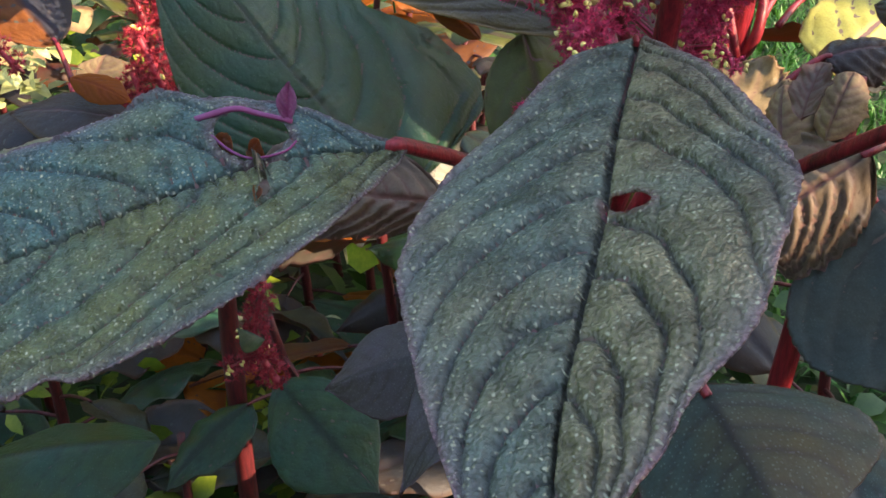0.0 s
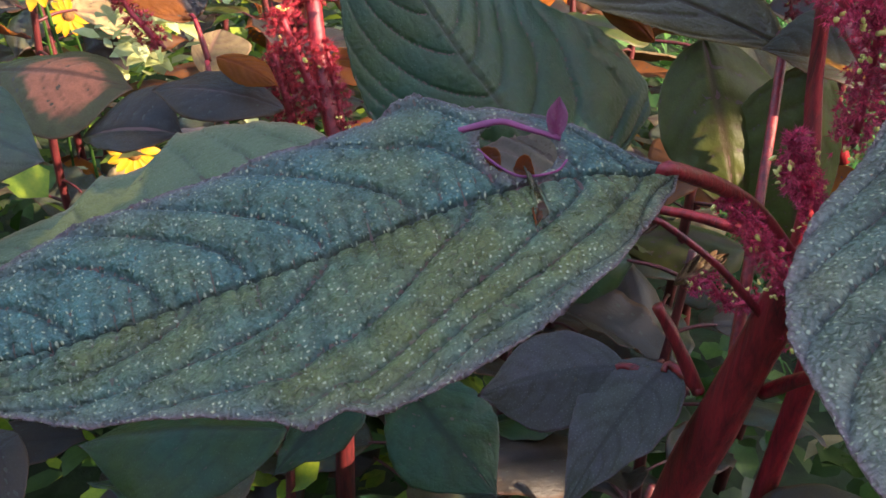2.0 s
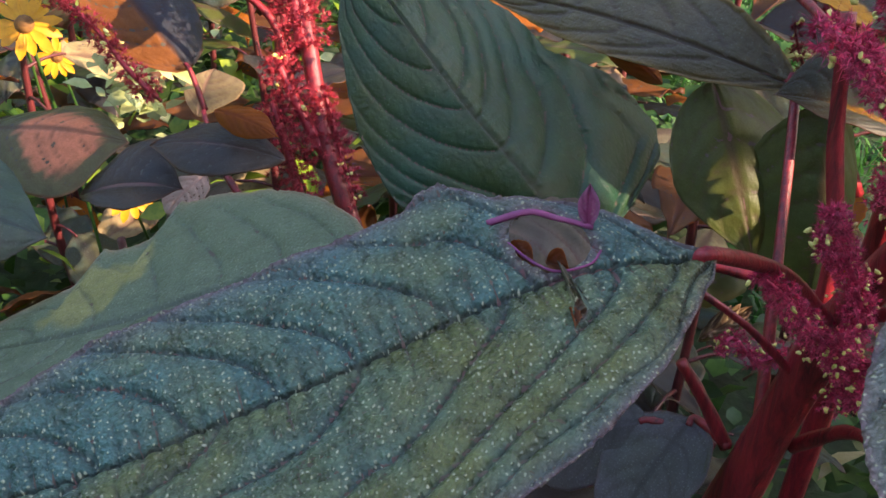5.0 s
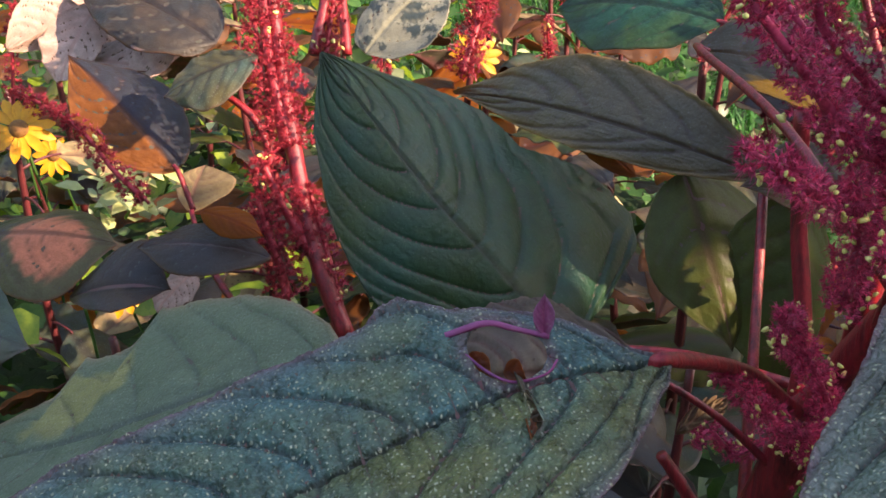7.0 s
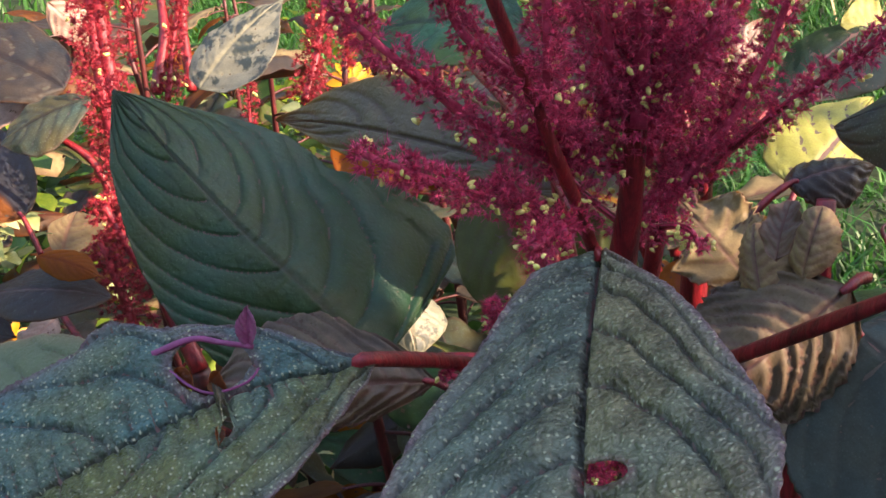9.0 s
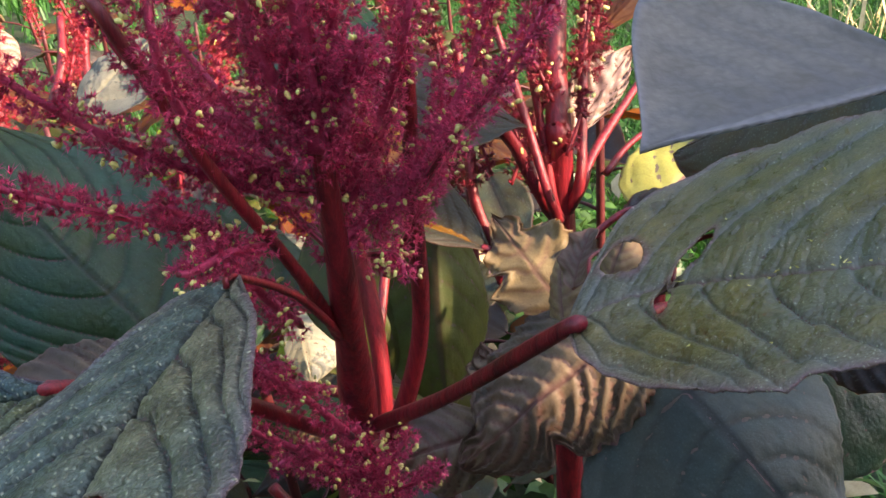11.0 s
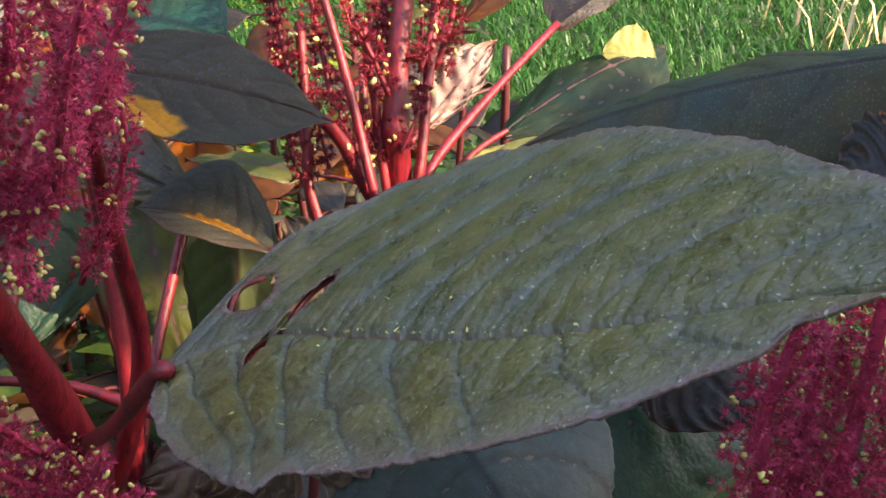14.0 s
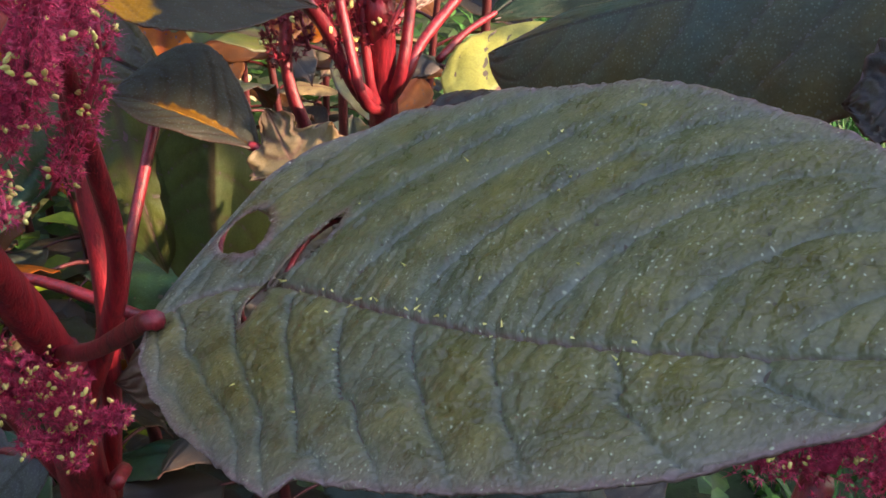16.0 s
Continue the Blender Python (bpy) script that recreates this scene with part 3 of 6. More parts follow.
def spike(parent, pts, radius, seed, mat=None, unit_len=0.0021, dense=1.5, dots=16, stem_r=0.0011, knots=None):
    """A flower spike: a thin axis, knots of crimson bracts round it, and pale anthers."""
    mat = mat or BRISTLE
    rng = np.random.default_rng(seed)
    axis = part("flower_spike", tube_data(pts, stem_r, stem_r * 0.5, STEM_RED, 14, 6, 0.0, seed), parent)
    line = bezier(pts, 40)
    seg = np.linalg.norm(np.diff(line, axis=0), axis=1)
    total = seg.sum()
    cum = np.concatenate([[0], np.cumsum(seg)]) / total
    nk = int((total / (unit_len * 0.55)) * dense * (radius / 0.005) ** 1.1 * 3.6) if knots is None else knots
    nk = max(nk, 12)
    s = np.sort(rng.uniform(0.03, 1.0, nk))
    c = np.stack([np.interp(s, cum, line[:, k]) for k in range(3)], 1)
    tang = np.stack([np.interp(s, cum, np.gradient(line[:, k])) for k in range(3)], 1)
    tang /= np.linalg.norm(tang, axis=1)[:, None]
    rad = rng.normal(size=(nk, 3))
    rad -= tang * (rad * tang).sum(1)[:, None]
    rad /= np.linalg.norm(rad, axis=1)[:, None]
    rr = 1.05 * radius * np.clip(1.12 - 0.45 * s, 0.4, 1) * (1 + 0.3 * wob(s * 2, rng, 4, 1, 5)) * np.clip((1.02 - s) * 14, 0.35, 1)
    clump = np.round(s * total / (unit_len * 1.5)) * unit_len * 1.5 / total
    c = c + tang * ((clump - s) * total * 0.55)[:, None]
    knot = c + rad * (rr * rng.uniform(0.25, 0.95, nk))[:, None]
    m = 10
    kk = np.repeat(np.arange(nk), m)
    out = rad[kk] * 0.9 + tang[kk] * 0.35 + rng.normal(size=(nk * m, 3)) * 0.75
    out /= np.linalg.norm(out, axis=1)[:, None]
    p = knot[kk] + out * unit_len * 0.15
    hair = np.tile(np.arange(m) >= 6, nk)
    fuzz = np.tile(np.arange(m) >= 9, nk)
    ln = unit_len * np.where(fuzz, rng.uniform(1.3, 2.0, nk * m), np.where(hair, rng.uniform(0.9, 1.35, nk * m), rng.uniform(0.4, 0.8, nk * m)))
    wd = np.where(fuzz, 0.022 * ln, np.where(hair, 0.045 * ln, ln * rng.uniform(0.16, 0.28, nk * m)))
    part("floret_cover", bristles(p, out, ln, wd, mat), axis)["kind"] = "stuff"
    core = bezier(pts, 24)
    part("core", tube_data([core[int(i)] for i in np.linspace(0.06 * len(core), len(core) - 2, 7)], radius * 0.22, radius * 0.14, mat, 24, 8, 0.14, seed), axis)
    if dots:
        j = rng.integers(0, nk, dots)
        pd = knot[j] + rad[j] * unit_len * 0.7
        v, f = [], []
        for q, n_ in zip(pd, rad[j]):
            for w in range(2):
                o = q + rng.normal(size=3) * 0.0008 * (unit_len / 0.0024)
                r = rng.uniform(0.00042, 0.00076) * (unit_len / 0.0021)
                i0 = len(v)
                long = unit(rng.normal(size=3))
                v += [o + (ax_ + long * (ax_ @ long) * 0.8 + n_ * 0.5 * (ax_ @ long) ** 2) * r for ax_ in BALL_AT]
                f += [(i0 + a, i0 + b, i0 + c_) for a, b, c_ in BALL_FACES]
        part("pollen", (v, f, [ANTHER], None, None, True), axis, "pale yellow pollen anthers")["kind"] = "stuff"
    return axis


def leaf(parent, base, tip, lft, rgt, tops, label="", petiole=None, pr=0.0016, lift=0.06, stalk=None, **kw):
    ob = part("leaf", leaf_data(base, tip, lft, rgt, tops, **kw), parent, label)
    if petiole is not None:
        b = np.array(base, dtype=float)
        inn = b + unit(np.array(tip) - b) * 0.004
        part("petiole", tube_data([petiole, *kw_mid(petiole, b, lift), b, inn], pr * 1.25, pr * 0.8, stalk or STEM_RED, 10 if pr < 0.0015 else 16, 6 if pr < 0.0015 else 8, 0.03), ob, "red petiole")
    return ob


def kw_mid(a, b, lift=0.06):
    a, b = np.array(a, dtype=float), np.array(b, dtype=float)
    return [(a + b) / 2 + np.array([0, 0, lift * np.linalg.norm(b - a)])]

# ---- ground ----


def ground_sheet():
    xs = np.concatenate([-np.geomspace(400, 3, 14), np.linspace(-2.6, 3.4, 41), np.geomspace(4, 400, 14)])
    ys = np.concatenate([-np.geomspace(400, 2, 14), np.linspace(-1.5, 5.5, 47), np.geomspace(6, 400, 14)])
    rng = np.random.default_rng(3)
    v, f = [], []
    for x in xs:
        for y in ys:
            near = math.exp(-((x * x + y * y) / 30))
            v.append((x, y, -0.02 + near * 0.02 * rng.normal()))
    n = len(ys)
    for i in range(len(xs) - 1):
        for j in range(n - 1):
            f.append((i * n + j, (i + 1) * n + j, (i + 1) * n + j + 1, i * n + j + 1))
    return v, f, [SOIL], None, None, True


ground = new("ground", mesh_of("ground", *ground_sheet()))
tagged(ground, "dark soil and turf of the garden bed", "ground", kind="structure")


def blades(n, seed, xr, yr, h0, h1, mat, lean=0.5, wide=0.0045, keep=None, zr=(0, 0)):
    rng = np.random.default_rng(seed)
    x, y = rng.uniform(*xr, n), rng.uniform(*yr, n)
    if keep is not None:
        ok = keep(x, y)
        x, y = x[ok], y[ok]
        n = len(x)
    h = rng.uniform(h0, h1, n)
    th = rng.uniform(0, 6.28, n)
    ln = rng.uniform(0.15, lean, n) * h
    w = wide * rng.uniform(0.6, 1.3, n)
    side = np.stack([-np.sin(th), np.cos(th), np.zeros(n)], 1) * w[:, None]
    p0 = np.stack([x, y, rng.uniform(zr[0] - 0.03, zr[1] - 0.02, n)], 1)
    fw = np.stack([np.cos(th), np.sin(th), np.zeros(n)], 1)
    p1 = p0 + fw * (ln * 0.35)[:, None] + np.array([0, 0, 1.0]) * (h * 0.6)[:, None]
    p2 = p0 + fw * ln[:, None] + np.array([0, 0, 1.0]) * (h * 0.95)[:, None]
    v = np.stack([p0 - side, p0 + side, p1 + side * 0.8, p1 - side * 0.8, p2], 1).reshape(-1, 3)
    i = np.arange(n)[:, None] * 5
    q = (i + np.array([[0, 1, 2, 3]])).tolist()
    t = (i + np.array([[3, 2, 4]])).tolist()
    return v, q + t, [mat], None, None, False


def in_bed(x, y):
    edge = 0.12 * np.sin(x * 3.1 + 0.7) + 0.08 * np.sin(x * 7.3) + 0.06 * np.sin(y * 9.0)
    return (x < 0.42 + edge) & (x > -2.6 + edge) & (y > -0.35 + edge) & (y < 2.5 + edge) & ~((x > 0.24 + 0.4 * edge) & (y > 1.15 - 0.5 * x))


lawn = new("grass", mesh_of("grass", *blades(56000, 5, (-0.9, 3.6), (0.6, 5.2), 0.04, 0.085, GRASS, 1.9, 0.0034, keep=lambda x, y: ~in_bed(x, y))))
tagged(lawn, "sunlit green lawn grass behind the bed", "grass", kind="stuff")
side_lawn = new("grass", mesh_of("grass", *blades(16000, 8, (-5.0, 4.6), (-4.0, 6.0), 0.07, 0.16, GRASS, 0.9, 0.008, keep=lambda x, y: ~in_bed(x, y) & ~((x > -1.2) & (y > 0.6) & (x < 4.2)))))
tagged(side_lawn, "green lawn grass round the bed", "grass", kind="stuff")
far_lawn = new("grass", mesh_of("grass", *blades(14000, 6, (-6, 9), (5.5, 14), 0.08, 0.22, GRASS, 0.9, 0.012)))
tagged(far_lawn, "distant green lawn grass in the sun", "grass", kind="stuff")
tuft = new("dry_grass", mesh_of("dry_grass", *blades(36, 7, (1.35, 1.8), (3.0, 3.6), 0.10, 0.28, STRAW, 1.1, 0.006)))
tagged(tuft, "tuft of dry straw-coloured grass on the lawn", "grass", kind="stuff")


def weeds(n, seed, xr, yr, zr, size, mat, keep=None):
    """Small pointed leaves, each bent along its middle."""
    rng = np.random.default_rng(seed)
    p = np.stack([rng.uniform(*xr, n), rng.uniform(*yr, n), rng.uniform(*zr, n)], 1)
    if keep is not None:
        p = p[keep(p)]
        n = len(p)
    d = rng.normal(size=(n, 3)) * np.array([1, 1, 0.4])
    d /= np.linalg.norm(d, axis=1)[:, None]
    up = np.array([0, 0, 1.0]) + rng.normal(size=(n, 3)) * 0.35
    s = np.cross(d, up)
    s /= np.linalg.norm(s, axis=1)[:, None]
    up = np.cross(s, d)
    ln = size * rng.uniform(0.5, 1.3, n)[:, None]
    w = ln * rng.uniform(0.22, 0.42, n)[:, None]
    v = np.stack([p, p + d * ln * 0.3 + s * w * 0.9 + up * w * 0.2, p + d * ln * 0.65 + s * w * 0.8 + up * w * 0.15, p + d * ln - up * ln * 0.12,
                  p + d * ln * 0.65 - s * w * 0.8 + up * w * 0.15, p + d * ln * 0.3 - s * w * 0.9 + up * w * 0.2, p + d * ln * 0.5 + up * ln * 0.03], 1).reshape(-1, 3)
    i = np.arange(n)[:, None] * 7
    f = np.concatenate([i + np.array([[a, b, 6]]) for a, b in ((0, 1), (1, 2), (2, 3), (3, 4), (4, 5), (5, 0))]).tolist()
    return v, f, [mat], None, None, True


for label, args in (
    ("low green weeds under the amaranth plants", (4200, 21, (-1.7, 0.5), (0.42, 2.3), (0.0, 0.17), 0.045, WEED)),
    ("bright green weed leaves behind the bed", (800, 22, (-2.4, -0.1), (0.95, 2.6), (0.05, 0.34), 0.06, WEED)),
    ("weed leaves with sunlight put in as yellow-green", (1500, 26, (-2.2, -0.05), (0.72, 2.3), (0.05, 0.36), 0.045, WEED_LIT)),
    ("weed leaves with sunlight put in as pale green", (150, 24, (-1.5, 0.1), (0.75, 1.9), (0.08, 0.40), 0.035, WEED_PALE)),
    ("small weed leaves between the stems, sunlight put into their yellow-green", (420, 27, (-0.85, -0.02), (0.52, 0.85), (0.02, 0.24), 0.028, WEED_LIT)),
    ("withered straw-coloured leaves lying in the bed", (160, 23, (-1.6, 0.5), (0.5, 2.0), (0.0, 0.16), 0.06, STRAW)),
):
    ob = new("weeds", mesh_of("weeds", *weeds(*args)))
    tagged(ob, label, "weeds", kind="stuff")

# ---- the near amaranth plant ----
near_plant = plant((0.02, 0.41, 0.0), "near red amaranth plant with grey-green leaves and crimson flower spikes")
STEM1 = [(0.02, 0.41, 0.0), (0.034, 0.365, 0.36), (0.045, 0.335, 0.49), (0.055, 0.313, 0.575), (0.058, 0.286, 0.62), (0.060, 0.263, 0.66), (0.060, 0.246, 0.72), (0.058, 0.236, 0.82)]
part("stem", tube_data(STEM1[:4], 0.0120, 0.0076, STEM_RED, 40, 18, 0.035), near_plant, "thick ridged crimson stem")
part("upper_stem", tube_data(STEM1[3:7], 0.0066, 0.0024, STEM_RED, 24, 14, 0.035), near_plant)
part("side_stem", tube_data([(0.050, 0.325, 0.53), (0.076, 0.318, 0.60), (0.080, 0.30, 0.66), (0.082, 0.28, 0.72)], 0.0036, 0.0022, STEM_RED, 24, 10), near_plant)
part("side_stem", tube_data([(0.058, 0.285, 0.62), (0.050, 0.258, 0.66), (0.036, 0.235, 0.70), (0.022, 0.222, 0.74)], 0.0020, 0.0014, STEM_RED, 20, 10), near_plant)
part("side_stem", tube_data([(0.050, 0.345, 0.48), (0.0613, 0.344, 0.568), (0.0575, 0.357, 0.625), (0.055, 0.362, 0.665)], 0.0036, 0.0028, STEM_RED, 24, 12, 0.06), near_plant, "side stem catching the sun")
part("side_stem", tube_data([(0.0356, 0.3418, 0.4927), (0.0215, 0.3450, 0.5186), (0.0135, 0.3463, 0.5312)], 0.0030, 0.0022, STEM_RED, 14, 8), near_plant)
part("side_stem", tube_data([(0.0570, 0.3312, 0.5029), (0.0674, 0.3153, 0.5243), (0.0706, 0.2986, 0.5352)], 0.0030, 0.0022, STEM_RED, 14, 8), near_plant)

leaf(near_plant, (-0.010, 0.240, 0.643), (-0.206, 0.173, 0.604), (-0.083, 0.249, 0.654), (-0.074, 0.160, 0.626), LEAF_TOP,
     "blue-green wrinkled leaf with a torn hole and curled purple shred", (0.046, 0.301, 0.583), 0.0022, nu=320, nv=72, seed=1, relief=2.3, serr=0.010,
     rib_points=[(-0.022, 0.235, 0.6440), (-0.035, 0.231, 0.645), (-0.053, 0.224, 0.643), (-0.071, 0.216, 0.639), (-0.092, 0.205, 0.634), (-0.121, 0.194, 0.626), (-0.143, 0.185, 0.6205), (-0.172, 0.179, 0.6135)],
     edges=(((0, 0.03), (0.032, 0.12), (0.058, 0.24), (0.092, 0.38), (0.135, 0.50), (0.19, 0.64), (0.218, 0.68), (0.248, 0.83), (0.27, 0.92), (0.298, 0.915), (0.312, 0.86), (0.33, 0.83), (0.385, 0.825), (0.452, 0.84), (0.535, 0.805), (0.60, 0.80), (0.678, 0.80),
             (0.745, 0.69), (0.80, 0.57), (0.86, 0.41), (0.925, 0.23), (1, 0.01)),
            ((0, 0.03), (0.022, 0.17), (0.038, 0.21), (0.08, 0.40), (0.135, 0.625), (0.20, 0.78), (0.25, 0.885), (0.305, 0.945), (0.37, 0.965), (0.425, 0.96), (0.446, 0.88), (0.487, 0.905), (0.512, 0.82), (0.578, 0.66), (0.64, 0.55), (0.69, 0.49), (0.74, 0.385),
             (0.80, 0.27), (0.87, 0.155), (0.93, 0.08), (1, 0.01))),
     # dark veins, widened so that furrow shade is put into the colour too
     starts=((0.05, 0.12, 0.215, 0.315, 0.425, 0.508, 0.60, 0.70, 0.80, 0.89), (0.045, 0.125, 0.257, 0.42, 0.572, 0.72, 0.84)), sweep=((0.20, 0.0), (0.43, 0.0)), arc=(1.8, 1.6), ladder=1.0, fine_vein=1.35,
     # bluer upper half: sky reflection put into the colour
     tone=(-0.40, 0.25), vein_sheen=0.35, wave=0.012, um=0.37, holes=((0.178, -0.44, 0.043, 0.090, 0), (0.185, 0.29, 0.006, 0.015, -20)))
leaf(near_plant, (0.043, 0.213, 0.681), (0.007, 0.061, 0.6575), (-0.005, 0.1503, 0.6628), (0.0564, 0.1392, 0.6837), LEAF_MIST,
     "broad grey-green leaf with a small red-edged slit", (0.058, 0.279, 0.628), 0.0010, nu=230, nv=70, seed=2, relief=2.3, serr=0.012,
     rib_points=[(0.0325, 0.1725, 0.6773), (0.0262, 0.1436, 0.6725), (0.0208, 0.1239, 0.6688), (0.0157, 0.1046, 0.6652), (0.0131, 0.0906, 0.6631)],
     edges=(((0, 0.10), (0.006, 0.30), (0.016, 0.44), (0.072, 0.53), (0.162, 0.64), (0.232, 0.78), (0.31, 0.95), (0.378, 1.03), (0.428, 1.08), (0.51, 1.045), (0.578, 0.90), (0.652, 0.74), (0.72, 0.58), (0.785, 0.43), (0.83, 0.33), (0.91, 0.16), (1, 0.01)),
            ((0, 0.05), (0.022, 0.12), (0.082, 0.31), (0.14, 0.495), (0.208, 0.64), (0.292, 0.795), (0.37, 0.92), (0.435, 0.99), (0.505, 0.93), (0.545, 0.89), (0.59, 0.855), (0.638, 0.79), (0.668, 0.72), (0.695, 0.62), (0.722, 0.54), (0.768, 0.45),
             (0.815, 0.305), (0.90, 0.15), (1, 0.01))),
     starts=((0.10, 0.20, 0.30, 0.40, 0.50, 0.592, 0.69, 0.79, 0.88), (0.10, 0.19, 0.288, 0.455, 0.538, 0.63, 0.705, 0.80, 0.89)), sweep=((0.25, 0.0), (0.33, 0.0)), arc=(1.75, 1.75), ladder=0.35,
     tone=(-0.4, 0.3), vein_sheen=0.3, wave=0.012, um=0.45, holes=((0.432, 0.125, 0.015, 0.030, -20),))
olive_leaf = leaf(near_plant, (0.1127, 0.2190, 0.6588), (0.226, 0.121, 0.731), (0.1775, 0.2439, 0.6945), (0.1395, 0.1685, 0.6725), LEAF_SMOOTH,
     "large olive-grey leaf with holes and red midrib", (0.0550, 0.3140, 0.5750), 0.0022, lift=-0.02, nu=340, nv=76, seed=4, relief=1.6, serr=0.010,
     rib_points=[(0.1225, 0.2212, 0.6630), (0.1361, 0.2179, 0.6682), (0.1557, 0.1921, 0.6817), (0.1707, 0.1729, 0.6919), (0.1885, 0.1537, 0.7043), (0.2075, 0.1366, 0.7175)],
     edges=(((0, 0.05), (0.006, 0.52), (0.02, 0.69), (0.058, 0.765), (0.11, 0.79), (0.142, 0.88), (0.235, 0.885), (0.30, 0.955), (0.41, 0.955), (0.49, 0.955), (0.56, 0.895), (0.635, 0.775), (0.69, 0.68), (0.735, 0.58), (0.77, 0.47), (0.86, 0.25), (1, 0.01)),
            ((0, 0.05), (0.018, 0.13), (0.06, 0.52), (0.12, 0.88), (0.18, 1.02), (0.25, 1.04), (0.315, 1.06), (0.385, 1.06), (0.40, 0.93), (0.44, 0.885), (0.475, 0.835), (0.55, 0.74), (0.637, 0.62), (0.70, 0.51), (0.757, 0.34), (0.795, 0.265), (0.805, 0.13), (0.86, 0.065), (1, 0.01))),
     starts=((0.02, 0.09, 0.173, 0.28, 0.388, 0.46, 0.535, 0.64, 0.74, 0.84), (0.03, 0.105, 0.20, 0.30, 0.41, 0.507, 0.62, 0.72, 0.82)), sweep=((0.27, 0.0), (0.56, -0.75)), arc=(1.7, 1.6), ladder=0.6, lobe=0.10,
     # teal beside the veins is sky sheen put into the colour
     tone=(-0.05, 0.15), vein_sheen=0.50, fine_vein=0.5, soft=0.55, wave=0.010, um=0.33, holes=((0.055, -0.42, 0.070, 0.026, 67), (0.168, -0.20, 0.056, 0.013, 108), (0.152, 0.17, 0.057, 0.013, 81)))
for pts, r in (([(0.1229, 0.2379, 0.6564), (0.1228, 0.2438, 0.6600), (0.1242, 0.2506, 0.6614), (0.1286, 0.2552, 0.6614)], 0.0007), ([(0.1380, 0.2223, 0.6668), (0.1409, 0.2305, 0.6685), (0.1462, 0.2324, 0.6720), (0.1516, 0.2272, 0.6755)], 0.0007),
               ([(0.1300, 0.2212, 0.6569), (0.1294, 0.2246, 0.6585), (0.1336, 0.2265, 0.6617)], 0.0006)):
    part("curled_edge", tube_data(pts, r, r * 0.7, STEM_RED, 16, 7, 0.1), near_plant, "curled crimson edge of a leaf hole")
# fallen anthers lying along the midrib of the olive leaf
rng = np.random.default_rng(55)
skin = np.array([v.co for v in olive_leaf.data.vertices]) + np.array(near_plant.location)
skin = skin[:len(skin) // 2]
veiny = np.array([a.value for a in olive_leaf.data.attributes["vein"].data])[:len(skin)]
rib_line = bezier([(0.1361, 0.2179, 0.6682), (0.1557, 0.1921, 0.6817), (0.1707, 0.1729, 0.6919), (0.1885, 0.1537, 0.7043)], 60)
mids = skin[(np.linalg.norm(skin[:, None] - rib_line[None], axis=2).min(1) < 0.0035) & (veiny > 0.8)]
rest = skin[np.linalg.norm(skin - np.array([0.165, 0.195, 0.69]), axis=1) < 0.04]
grain_at = np.concatenate([mids[rng.integers(0, len(mids), 46)], rest[rng.integers(0, len(rest), 16)]])
grain_dir = rng.normal(size=(len(grain_at), 3)) * np.array([1, 1, 0.3])
grain_len = rng.uniform(0.0007, 0.0016, len(grain_at))
part("fallen_anther", bristles(grain_at + np.array([0, 0, 0.0003]), grain_dir, grain_len, np.full(len(grain_at), 0.00022), ANTHER), olive_leaf, "pale yellow fallen anthers")["kind"] = "stuff"
leaf(near_plant, (0.0048, 0.3202, 0.5836), (-0.0676, 0.3020, 0.5976), (-0.0310, 0.3367, 0.6098), (-0.0388, 0.2971, 0.5849), LEAF_WITHERED, "pleated withered leaf behind the torn one", (0.049, 0.318, 0.545), 0.0014, nu=90, nv=36, seed=48, crumple=0.3, veins=10, relief=1.8, wave=0.08, serr=0.04, sharp=0.6)
# purple shred curled over the hole
part("leaf_shred", tube_data([(-0.0644, 0.2394, 0.6506), (-0.0546, 0.2420, 0.6525), (-0.0474, 0.2408, 0.6515), (-0.0392, 0.2396, 0.6500)], 0.0008, 0.0006, SHRED, 16, 7, 0.12), near_plant, "curled magenta shred of leaf edge")
part("curled_edge", tube_data([(-0.0600, 0.2352, 0.6484), (-0.0548, 0.2305, 0.6464), (-0.0500, 0.2279, 0.6452), (-0.0458, 0.2279, 0.6451), (-0.0400, 0.2302, 0.6458), (-0.0376, 0.2340, 0.6470)], 0.0004, 0.0003, SHRED, 24, 6, 0.1), near_plant, "red rim of the torn hole")
for b, t, l, r, sd in (((-0.0590, 0.2360, 0.6478), (-0.0535, 0.2300, 0.6452), (-0.0545, 0.2345, 0.6478), (-0.0572, 0.2318, 0.6452), 141),
                       ((-0.0505, 0.2330, 0.6450), (-0.0455, 0.2290, 0.6450), (-0.0470, 0.2330, 0.6475), (-0.0488, 0.2296, 0.6440), 142),
                       ((-0.0453, 0.2165, 0.6432), (-0.0444, 0.2105, 0.6420), (-0.0458, 0.2135, 0.6436), (-0.0438, 0.2135, 0.6422), 143)):
    leaf(near_plant, b, t, l, r, LEAF_BROWN, "curled brown shard of torn leaf", nu=24, nv=10, seed=sd, cup=0.6, crumple=0.3, wave=0.1, under=LEAF_BROWN)
leaf(near_plant, (-0.0405, 0.2390, 0.6500), (-0.0402, 0.2440, 0.6595), (-0.0430, 0.2418, 0.6545), (-0.0378, 0.2412, 0.6545), SHRED, "small curled magenta leaf shred", nu=24, nv=10, seed=5, cup=0.5, crumple=0.4, under=SHRED)
